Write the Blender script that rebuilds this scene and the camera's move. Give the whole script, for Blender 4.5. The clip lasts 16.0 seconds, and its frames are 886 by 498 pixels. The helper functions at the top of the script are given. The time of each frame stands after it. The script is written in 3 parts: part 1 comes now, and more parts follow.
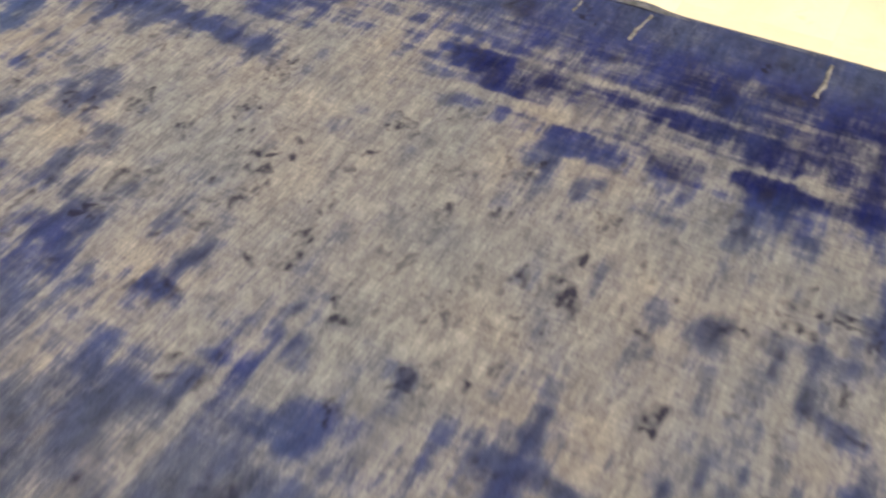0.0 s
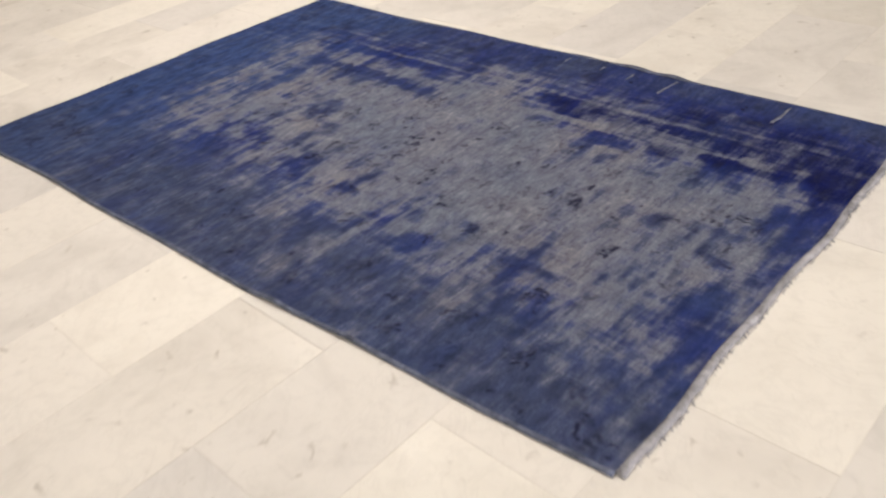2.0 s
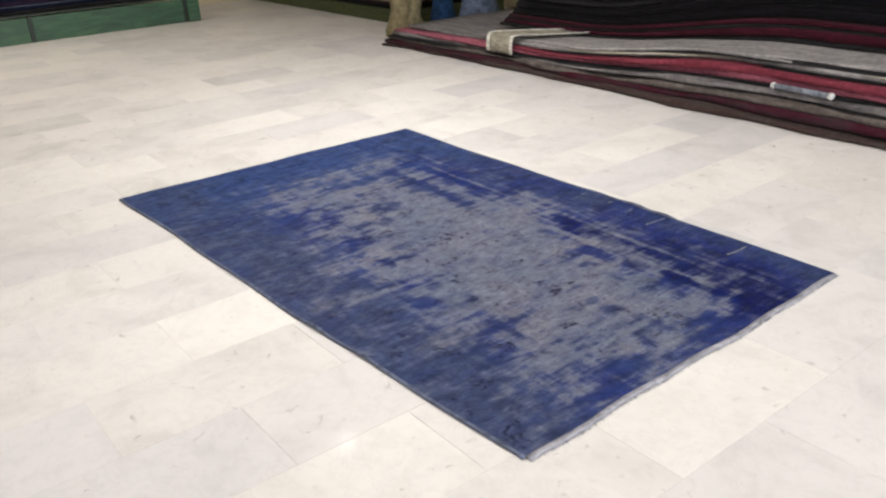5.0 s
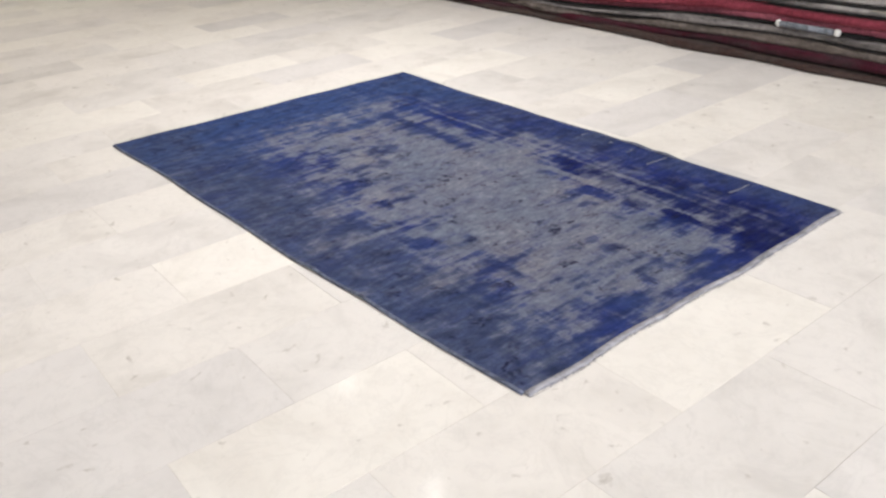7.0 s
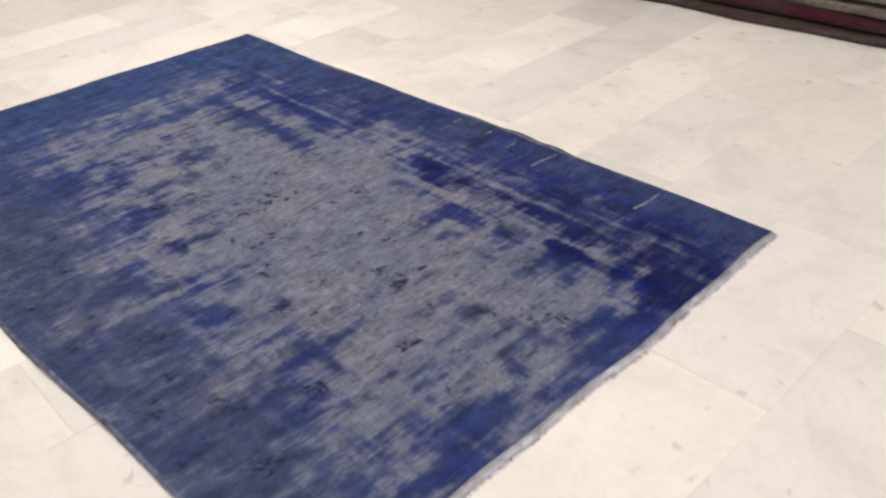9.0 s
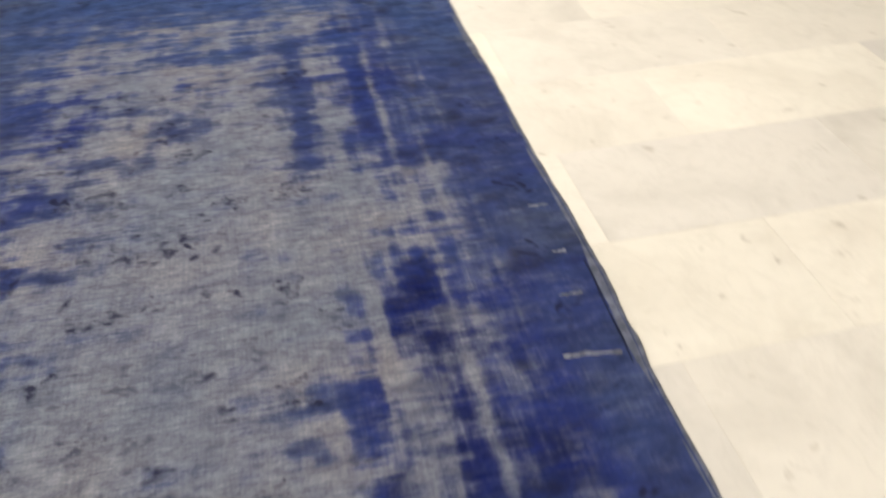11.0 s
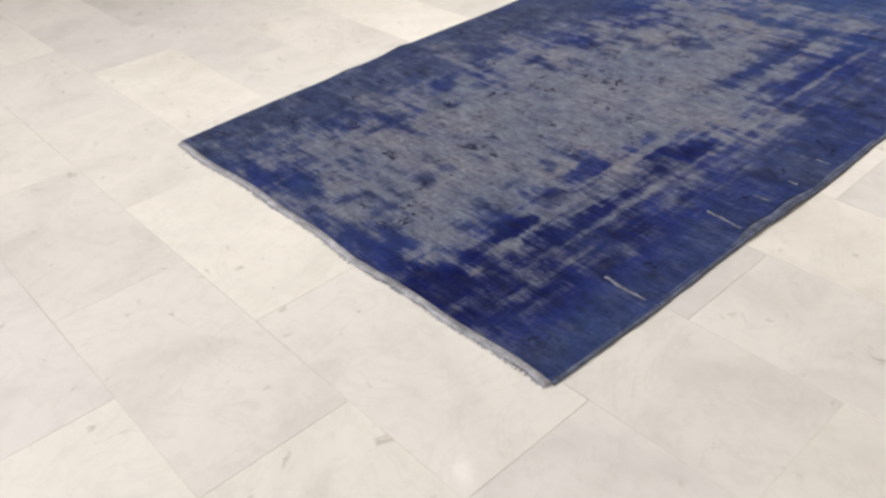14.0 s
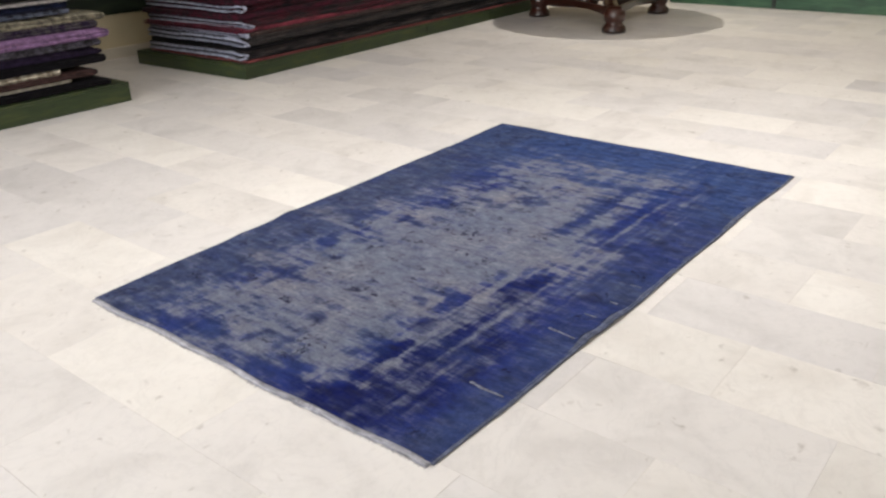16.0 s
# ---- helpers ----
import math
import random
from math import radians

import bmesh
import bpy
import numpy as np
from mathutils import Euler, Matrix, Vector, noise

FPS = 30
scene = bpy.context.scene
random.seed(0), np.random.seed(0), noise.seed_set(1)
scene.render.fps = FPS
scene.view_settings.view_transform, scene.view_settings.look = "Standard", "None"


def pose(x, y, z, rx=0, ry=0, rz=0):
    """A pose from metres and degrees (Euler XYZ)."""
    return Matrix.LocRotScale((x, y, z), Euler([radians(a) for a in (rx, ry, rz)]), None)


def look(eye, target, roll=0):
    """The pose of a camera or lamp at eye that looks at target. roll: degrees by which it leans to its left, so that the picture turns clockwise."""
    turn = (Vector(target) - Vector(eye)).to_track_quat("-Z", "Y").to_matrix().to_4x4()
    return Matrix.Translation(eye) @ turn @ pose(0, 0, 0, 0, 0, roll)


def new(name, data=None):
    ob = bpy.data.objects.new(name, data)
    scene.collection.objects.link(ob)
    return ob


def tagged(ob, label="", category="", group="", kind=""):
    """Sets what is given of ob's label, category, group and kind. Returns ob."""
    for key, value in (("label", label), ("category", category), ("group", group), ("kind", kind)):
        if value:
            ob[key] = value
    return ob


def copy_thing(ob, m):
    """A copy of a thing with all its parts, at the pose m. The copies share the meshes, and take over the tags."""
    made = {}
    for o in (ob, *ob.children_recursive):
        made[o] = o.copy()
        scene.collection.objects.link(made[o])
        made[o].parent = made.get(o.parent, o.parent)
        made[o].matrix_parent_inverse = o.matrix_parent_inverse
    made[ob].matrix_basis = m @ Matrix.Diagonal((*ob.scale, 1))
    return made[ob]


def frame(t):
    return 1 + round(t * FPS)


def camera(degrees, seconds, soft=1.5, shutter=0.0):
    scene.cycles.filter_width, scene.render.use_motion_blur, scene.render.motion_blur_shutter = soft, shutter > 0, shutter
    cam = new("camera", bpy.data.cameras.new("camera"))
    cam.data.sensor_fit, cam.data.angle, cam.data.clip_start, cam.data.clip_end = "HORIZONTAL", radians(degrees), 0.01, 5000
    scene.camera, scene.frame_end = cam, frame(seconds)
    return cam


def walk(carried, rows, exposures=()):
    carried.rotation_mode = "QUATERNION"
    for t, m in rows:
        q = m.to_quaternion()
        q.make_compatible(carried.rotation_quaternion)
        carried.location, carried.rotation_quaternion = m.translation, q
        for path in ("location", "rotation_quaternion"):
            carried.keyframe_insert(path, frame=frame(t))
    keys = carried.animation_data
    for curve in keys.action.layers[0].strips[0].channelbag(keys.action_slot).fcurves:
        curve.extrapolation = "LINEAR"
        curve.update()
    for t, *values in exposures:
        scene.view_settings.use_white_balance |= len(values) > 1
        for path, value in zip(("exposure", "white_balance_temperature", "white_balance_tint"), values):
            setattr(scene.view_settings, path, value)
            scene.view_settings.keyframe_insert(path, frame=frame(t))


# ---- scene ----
cam = camera(57.3, 16.0, 2.3, 0.5)

PATH = [
    (0, (0.289, 1.466, 0.983), (0.984, 0.378, -0.544), -3.1),
    (0.5, (0.087, 1.682, 1.024), (0.878, 0.555, -0.427), -5.6),
    (1, (-0.088, 1.891, 1.052), (0.839, 0.724, -0.283), -6.9),
    (1.5, (-0.315, 2.008, 1.07), (0.794, 0.855, -0.13), -7.2),
    (2, (-0.513, 2.165, 1.104), (0.706, 1.063, -0.036), -7.6),
    (2.5, (-0.701, 2.356, 1.162), (0.513, 1.242, 0.027), -4.3),
    (3, (-0.909, 2.399, 1.198), (0.461, 1.337, 0.2), -4.3),
    (3.5, (-1.078, 2.421, 1.22), (0.353, 1.318, 0.362), -2.0),
    (3.7, (-1.089, 2.447, 1.232), (0.364, 1.345, 0.411), -2.4),
    (5.8, (-1.162, 2.444, 1.227), (0.304, 1.37, 0.392), -2.9),
    (6, (-1.159, 2.437, 1.235), (0.283, 1.354, 0.371), -3.0),
    (6.5, (-1.16, 2.452, 1.196), (0.276, 1.365, 0.327), -3.1),
    (7, (-1.138, 2.431, 1.175), (0.293, 1.383, 0.251), -3.4),
    (7.5, (-1.014, 2.38, 1.163), (0.297, 1.276, 0.133), -2.4),
    (8, (-0.883, 2.275, 1.142), (0.255, 1.039, 0.056), -5.2),
    (8.5, (-0.808, 1.988, 1.109), (0.342, 0.746, 0.043), -3.9),
    (8.7, (-0.78, 1.872, 1.118), (0.42, 0.684, 0.046), -4.0),
    (11, (-0.143, 0.493, 1.0), (1.343, 0.184, -0.302), -1.0),
    (11.5, (-0.025, 0.267, 1.06), (1.485, 0.441, -0.241), -1.1),
    (12, (-0.081, 0.016, 1.092), (1.208, 0.71, -0.27), -2.1),
    (12.5, (-0.328, -0.13, 1.047), (0.884, 0.77, -0.264), -2.5),
    (13, (-0.532, -0.29, 1.046), (0.503, 0.694, -0.354), -3.2),
    (13.5, (-0.657, -0.502, 1.046), (0.338, 0.62, -0.277), -2.6),
    (14, (-0.823, -0.693, 1.079), (0.223, 0.557, -0.081), -3.5),
    (14.5, (-1.042, -0.834, 1.108), (0.145, 0.375, 0.044), -1.9),
    (15, (-1.133, -0.911, 1.175), (0.167, 0.309, 0.268), -1.0),
    (15.5, (-1.142, -0.973, 1.206), (0.247, 0.191, 0.36), -0.4),
    (16, (-1.11, -0.977, 1.193), (0.293, 0.196, 0.383), -1.6),
]
EXPOSURE = [(0.0, 0.72, 10400, 2), (0.5, 0.40, 10200, 0), (1.0, 0.20, 8900, 8), (1.5, -0.08, 7400, 7), (2.0, -0.1, 7100, 10), (2.5, -0.1, 6600, 6), (3.0, -0.26, 6500, 10), (3.5, 0.02, 6450, 9), (6.0, 0.10, 6400, 9), (6.5, 0.11, 6400, 9), (7.5, -0.02, 6450, 9), (8.0, -0.10, 6550, 9), (8.7, -0.02, 6700, 10), (11.0, 0.22, 7250, 5), (11.5, 0.22, 6850, 3), (12.0, 0.10, 7100, 4), (12.5, 0.12, 7600, 5), (13.0, 0.3, 7000, 9), (14.0, -0.02, 6550, 8), (14.5, -0.12, 6650, 9), (16.0, 0.06, 6450, 9)]
walk(cam, [(t, look(eye, target, roll)) for t, eye, target, roll in PATH], EXPOSURE)

# ---------------------------------------------------------------- light
world = bpy.data.worlds.new("world")
scene.world = world
world.use_nodes = True
wn = world.node_tree.nodes
sky = wn.new("ShaderNodeTexSky")
sky.sky_type, sky.sun_disc = "NISHITA", False
sky.sun_elevation, sky.sun_rotation = radians(35), radians(200)
wn["Background"].inputs["Strength"].default_value = 0.08
world.node_tree.links.new(sky.outputs["Color"], wn["Background"].inputs["Color"])

CEILING = 2.62
ROOM = (-4.6, 8.9, -3.5, 5.36)  # x0, x1, y0, y1
DOWNLIGHTS = [(1.12, 1.58, 19), (2.1, 0.25, 24), (3.36, 0.10, 21), (5.85, 0.42, 6), (7.25, 0.69, 8), (8.65, 1.03, 3), (6.09, 2.92, 32)]  # x, y, watts


def lamp(x, y, watts, size=0.11, spread=160, colour=(1.0, 0.955, 0.915)):
    data = bpy.data.lights.new("downlight_lamp", "AREA")
    data.shape, data.size, data.energy, data.color, data.spread = "DISK", size, watts, colour, radians(spread)
    ob = new("downlight_lamp", data)
    ob.matrix_world = look((x, y, CEILING - 0.035), (x, y + 0.001, 0))
    return ob


for lx, ly, watts in DOWNLIGHTS:
    lamp(lx, ly, watts, colour=(1.0, 0.955, 0.915) if lx < 4 else (1.0, 0.92, 0.82))
# added soft fill from the west; no source is seen on that side
fill_lamp = bpy.data.lights.new("west_fill", "AREA")
fill_lamp.shape, fill_lamp.size, fill_lamp.size_y, fill_lamp.energy, fill_lamp.color = "RECTANGLE", 6.4, 2.0, 290, (0.97, 0.97, 1.0)
fill_ob = new("west_fill", fill_lamp)
fill_ob.matrix_world = look((ROOM[0] + 0.02, 1.0, 1.3), (8, 1.0, 1.0))


# ---------------------------------------------------------------- materials
def tree(name):
    m = bpy.data.materials.new(name)
    m.use_nodes = True
    return m, m.node_tree.nodes, m.node_tree.links, m.node_tree.nodes["Principled BSDF"]


def mapped(n, l, scale, space="Object", turn=0.0):
    mp = n.new("ShaderNodeMapping")
    mp.inputs["Scale"].default_value = scale
    mp.inputs["Rotation"].default_value = (0, 0, turn)
    if space == "World":
        l.new(n.new("ShaderNodeNewGeometry").outputs["Position"], mp.inputs["Vector"])
    else:
        l.new(n.new("ShaderNodeTexCoord").outputs["Object"], mp.inputs["Vector"])
    return mp.outputs["Vector"]


def noise_tex(n, l, vec, scale, detail=4.0, rough=0.55, distort=0.0):
    t = n.new("ShaderNodeTexNoise")
    t.inputs["Scale"].default_value, t.inputs["Detail"].default_value = scale, detail
    t.inputs["Roughness"].default_value, t.inputs["Distortion"].default_value = rough, distort
    l.new(vec, t.inputs["Vector"])
    return t.outputs["Fac"]


def ramp(n, l, fac, stops, mode="LINEAR"):
    r = n.new("ShaderNodeValToRGB")
    r.color_ramp.interpolation = mode
    e = r.color_ramp.elements
    while len(e) < len(stops):
        e.new(0.5)
    for k, (p, c) in enumerate(stops):
        e[k].position, e[k].color = p, (*c, 1)
    l.new(fac, r.inputs["Fac"])
    return r.outputs["Color"]


def math_node(n, l, op, a, b, c=None):
    m = n.new("ShaderNodeMath")
    m.operation = op
    for k, v in enumerate((a, b, c)):
        if v is None:
            continue
        if isinstance(v, (int, float)):
            m.inputs[k].default_value = v
        else:
            l.new(v, m.inputs[k])
    return m.outputs[0]


def mix(n, l, fac, a, b, kind="MIX"):
    m = n.new("ShaderNodeMix")
    m.data_type, m.blend_type = "RGBA", kind
    for k, v in ((0, fac), (6, a), (7, b)):
        if isinstance(v, (int, float)):
            m.inputs[k].default_value = v
        elif isinstance(v, tuple):
            m.inputs[k].default_value = (*v, 1)
        else:
            l.new(v, m.inputs[k])
    return m.outputs[2]


def bump(n, l, height, p, strength, distance):
    b = n.new("ShaderNodeBump")
    b.inputs["Strength"].default_value, b.inputs["Distance"].default_value = strength, distance
    l.new(height, b.inputs["Height"])
    l.new(b.outputs["Normal"], p.inputs["Normal"])


def marble(name, light, vein):
    """Polished marble: clouds, faint veins and small pits, shifted from tile to tile."""
    m, n, l, p = tree(name)
    geo, info = n.new("ShaderNodeNewGeometry"), n.new("ShaderNodeObjectInfo")
    off = n.new("ShaderNodeVectorMath")
    off.operation = "MULTIPLY_ADD"
    comb = n.new("ShaderNodeCombineXYZ")
    for k in range(3):
        l.new(info.outputs["Random"], comb.inputs[k])
    l.new(comb.outputs[0], off.inputs[0])
    off.inputs[1].default_value = (37.0, 19.0, 11.0)
    l.new(geo.outputs["Position"], off.inputs[2])
    v = off.outputs[0]
    clouds = noise_tex(n, l, v, 3.2, 5, 0.6, 0.6)
    base = ramp(n, l, clouds, [(0.28, tuple(c * 0.96 for c in vein)), (0.5, light), (0.75, tuple(min(1, c * 1.05) for c in light))])
    fine = noise_tex(n, l, v, 26.0, 6, 0.7)
    base = mix(n, l, ramp(n, l, fine, [(0.36, (0.16,) * 3), (0.5, (0.0,) * 3)]), base, tuple(c * 0.82 for c in vein))
    veins = noise_tex(n, l, v, 5.5, 8, 0.62, 1.6)
    line = ramp(n, l, veins, [(0.47, (0,) * 3), (0.5, (0.13,) * 3), (0.53, (0,) * 3)])
    base = mix(n, l, line, base, tuple(c * 0.72 for c in vein))
    pits = noise_tex(n, l, v, 19.0, 3, 0.5, 0.6)
    base = mix(n, l, ramp(n, l, pits, [(0.665, (0,) * 3), (0.76, (0.5,) * 3)]), base, (0.34, 0.30, 0.27))
    tone = math_node(n, l, "MULTIPLY_ADD", info.outputs["Random"], 0.07, 0.955)
    grey = n.new("ShaderNodeCombineColor")
    for k in range(3):
        l.new(tone, grey.inputs[k])
    base = mix(n, l, 1.0, base, grey.outputs[0], "MULTIPLY")
    l.new(base, p.inputs["Base Color"])
    l.new(ramp(n, l, noise_tex(n, l, v, 7.0, 4), [(0.3, (0.09,) * 3), (0.7, (0.16,) * 3)]), p.inputs["Roughness"])
    p.inputs["Specular IOR Level"].default_value = 0.006
    bump(n, l, fine, p, 0.04, 0.002)
    return m


def cloth(name, colour, dark=0.6, scale=9.0, streak=(1, 1, 1), rough=0.95, second=None):
    """Wool or cotton: patchy dye, fine knots, a little sheen."""
    m, n, l, p = tree(name)
    v = mapped(n, l, streak)
    patch = noise_tex(n, l, v, scale, 5, 0.62, 0.3)
    other = second or tuple(c * dark for c in colour)
    base = ramp(n, l, patch, [(0.34, other), (0.62, colour)])
    knots = noise_tex(n, l, mapped(n, l, (1, 1, 1)), 190.0, 3, 0.7)
    base = mix(n, l, 0.4, base, ramp(n, l, knots, [(0.3, (0.45,) * 3), (0.7, (1.0,) * 3)]), "MULTIPLY")
    fluff = noise_tex(n, l, mapped(n, l, (1, 1, 1)), 34.0, 5, 0.7, 0.5)
    base = mix(n, l, 0.75, base, ramp(n, l, fluff, [(0.34, (0.55,) * 3), (0.64, (1.2,) * 3)]), "MULTIPLY")
    l.new(base, p.inputs["Base Color"])
    p.inputs["Roughness"].default_value = rough
    p.inputs["Specular IOR Level"].default_value = 0.06
    p.inputs["Sheen Weight"].default_value = 0.04
    bump(n, l, knots, p, 0.5, 0.004)
    return m


def painted(name, colour, worn, scale=6.0, rough=0.5, stretch=(1, 1, 6)):
    """Brushed paint over wood: streaks, rubbed patches and knots."""
    m, n, l, p = tree(name)
    grain = noise_tex(n, l, mapped(n, l, stretch, "World"), scale, 6, 0.6, 0.4)
    base = ramp(n, l, grain, [(0.3, tuple(c * 0.55 for c in colour)), (0.5, colour), (0.72, worn)])
    spots = noise_tex(n, l, mapped(n, l, (1, 1, 1), "World"), 17.0, 3, 0.6)
    base = mix(n, l, ramp(n, l, spots, [(0.66, (0,) * 3), (0.74, (0.6,) * 3)]), base, tuple(c * 0.35 for c in colour))
    l.new(base, p.inputs["Base Color"])
    l.new(ramp(n, l, grain, [(0.3, (rough - 0.12,) * 3), (0.7, (rough + 0.12,) * 3)]), p.inputs["Roughness"])
    bump(n, l, grain, p, 0.18, 0.003)
    return m


def plaster(name, colour):
    m, n, l, p = tree(name)
    v = mapped(n, l, (1, 1, 1), "World")
    base = ramp(n, l, noise_tex(n, l, v, 1.7, 6, 0.6), [(0.3, tuple(c * 0.88 for c in colour)), (0.7, colour)])
    l.new(base, p.inputs["Base Color"])
    p.inputs["Roughness"].default_value = 0.85
    bump(n, l, noise_tex(n, l, v, 60, 4), p, 0.12, 0.002)
    return m


def rug_pile():
    """Overdyed wool: blue where the pile is whole, grey where it is worn to the warp, dark where the old pattern kept its knots."""
    m, n, l, p = tree("overdyed_wool")

    def layer(name):
        at = n.new("ShaderNodeAttribute")
        at.attribute_name = name
        return at.outputs["Fac"]

    def shifted(value, noise_value, amount):
        return math_node(n, l, "MULTIPLY_ADD", math_node(n, l, "SUBTRACT", noise_value, 0.5), amount, value)

    weft = noise_tex(n, l, mapped(n, l, (170, 14, 1)), 1.0, 4, 0.62, 0.3)
    rib = noise_tex(n, l, mapped(n, l, (16, 190, 1)), 1.0, 3, 0.6)
    tuft = noise_tex(n, l, mapped(n, l, (1.4, 0.8, 1)), 75.0, 4, 0.7, 0.4)
    knots = noise_tex(n, l, mapped(n, l, (1, 0.7, 1)), 330.0, 3, 0.75)
    broad = noise_tex(n, l, mapped(n, l, (1, 1, 1)), 3.2, 3, 0.5)
    mottle = noise_tex(n, l, mapped(n, l, (30, 15, 1)), 1.0, 5, 0.68, 0.4)
    w = shifted(shifted(shifted(layer("wear"), weft, 0.50), tuft, 0.42), rib, 0.25)
    worn = ramp(n, l, w, [(0.0, (0.0,) * 3), (0.22, (0.10,) * 3), (0.42, (0.36,) * 3), (0.62, (0.74,) * 3), (0.92, (1.0,) * 3)])
    d = shifted(shifted(layer("dye"), tuft, 0.35), weft, 0.25)
    blue = ramp(n, l, d, [(0.15, (0.038, 0.051, 0.110)), (0.42, (0.024, 0.038, 0.130)), (0.66, (0.013, 0.023, 0.132)), (0.95, (0.005, 0.009, 0.075))])
    blue = mix(n, l, math_node(n, l, "MULTIPLY", layer("steel"), 0.8), blue, (0.029, 0.058, 0.165))
    blue = mix(n, l, 0.65, blue, ramp(n, l, mottle, [(0.34, (0.40,) * 3), (0.62, (1.25,) * 3)]), "MULTIPLY")
    grey = ramp(n, l, broad, [(0.36, (0.190, 0.206, 0.252)), (0.52, (0.226, 0.230, 0.268)), (0.66, (0.252, 0.240, 0.258))])
    grey = mix(n, l, 0.5, grey, ramp(n, l, weft, [(0.30, (0.62,) * 3), (0.62, (1.12,) * 3)]), "MULTIPLY")
    grey = mix(n, l, 0.35, grey, ramp(n, l, rib, [(0.30, (0.62,) * 3), (0.62, (1.12,) * 3)]), "MULTIPLY")
    grey = mix(n, l, 0.5, grey, ramp(n, l, tuft, [(0.34, (0.60,) * 3), (0.62, (1.10,) * 3)]), "MULTIPLY")
    grey = mix(n, l, 0.6, grey, ramp(n, l, mottle, [(0.36, (0.40, 0.44, 0.58)), (0.60, (1.04, 1.06, 1.10))]), "MULTIPLY")
    thin = mix(n, l, 1.0, (0.130, 0.152, 0.250), ramp(n, l, tuft, [(0.30, (0.65,) * 3), (0.65, (1.15,) * 3)]), "MULTIPLY")
    base = mix(n, l, worn, blue, mix(n, l, worn, thin, grey))
    kept = ramp(n, l, shifted(shifted(layer("ink"), tuft, 0.9), weft, 0.5), [(0.12, (0,) * 3), (1.15, (0.92,) * 3)])
    base = mix(n, l, kept, base, (0.013, 0.014, 0.040))
    base = mix(n, l, 0.55, base, ramp(n, l, knots, [(0.25, (0.62,) * 3), (0.75, (1.25,) * 3)]), "MULTIPLY")
    l.new(base, p.inputs["Base Color"])
    p.inputs["Roughness"].default_value = 0.92
    p.inputs["Specular IOR Level"].default_value = 0.06
    h = math_node(n, l, "MULTIPLY_ADD", weft, 0.5, knots)
    h = math_node(n, l, "MULTIPLY_ADD", worn, -0.6, h)
    bump(n, l, h, p, 0.45, 0.004)
    return m


def gloss_wood(name, colour):
    m, n, l, p = tree(name)
    g = noise_tex(n, l, mapped(n, l, (4, 4, 18), "World"), 3.0, 6, 0.6, 0.8)
    l.new(ramp(n, l, g, [(0.3, tuple(c * 0.4 for c in colour)), (0.7, colour)]), p.inputs["Base Color"])
    p.inputs["Roughness"].default_value = 0.28
    p.inputs["Coat Weight"].default_value = 0.4
    bump(n, l, g, p, 0.1, 0.002)
    return m


MARBLE = [marble("marble_white", (0.715, 0.682, 0.652), (0.64, 0.607, 0.577)), marble("marble_cream", (0.75, 0.718, 0.68), (0.69, 0.653, 0.612)),
          marble("marble_grey", (0.652, 0.625, 0.613), (0.595, 0.572, 0.56)), marble("marble_pale_grey", (0.682, 0.653, 0.632), (0.62, 0.592, 0.572))]
GROUT = plaster("grout", (0.63, 0.59, 0.54))
GREEN = painted("green_paint", (0.024, 0.039, 0.012), (0.060, 0.072, 0.020), 5.0)
SEA_GREEN = painted("sea_green_paint", (0.034, 0.098, 0.052), (0.075, 0.15, 0.080), 4.0)
OLIVE = painted("olive_paint", (0.05, 0.065, 0.02), (0.09, 0.10, 0.04), 5.0)
WALL = plaster("wall_plaster", (0.62, 0.54, 0.36))
WHITE = plaster("ceiling_plaster", (0.82, 0.81, 0.78))
MAHOGANY = gloss_wood("mahogany", (0.050, 0.012, 0.007))
DARK_FOOT = gloss_wood("dark_foot", (0.03, 0.012, 0.008))


# ---------------------------------------------------------------- mesh helpers
def part(name, bm, material, parent=None, label="", smooth=True):
    me = bpy.data.meshes.new(name)
    bm.to_mesh(me)
    bm.free()
    me.materials.append(material)
    if smooth:
        me.shade_smooth()
    ob = new(name, me)
    ob.parent = parent
    return tagged(ob, label)


def thing(name, label, category, m=None, group="", kind=""):
    ob = new(name)
    ob.empty_display_size = 0.1
    if m is not None:
        ob.matrix_world = m
    return tagged(ob, label, category, group, kind)


def box_bm(x0, x1, y0, y1, z0, z1, bevel=0.0, cuts=0):
    bm = bmesh.new()
    m = Matrix.LocRotScale(((x0 + x1) / 2, (y0 + y1) / 2, (z0 + z1) / 2), None, (x1 - x0, y1 - y0, z1 - z0))
    bmesh.ops.create_cube(bm, size=1, matrix=m)
    if bevel:
        bmesh.ops.bevel(bm, geom=bm.edges[:], offset=bevel, segments=2, affect="EDGES", profile=0.5)
    return bm


def slab(name, box, material, label, category, bevel=0.0):
    return tagged(part(name, box_bm(*box, bevel), material, None, "", False), label, category, kind="structure")


def lathe_bm(profile, steps=24):
    bm = bmesh.new()
    rings = []
    for r, z in profile:
        rings.append([bm.verts.new((r * math.cos(2 * math.pi * k / steps), r * math.sin(2 * math.pi * k / steps), z)) for k in range(steps)])
    for a, b in zip(rings, rings[1:]):
        for k in range(steps):
            bm.faces.new((a[k], a[(k + 1) % steps], b[(k + 1) % steps], b[k]))
    bm.faces.new(rings[0][::-1])
    bm.faces.new(rings[-1])
    return bm


def fbm(x, y, seed, octaves=3):
    return noise.fractal(Vector((x, y, seed)), 1.0, 2.0, octaves)


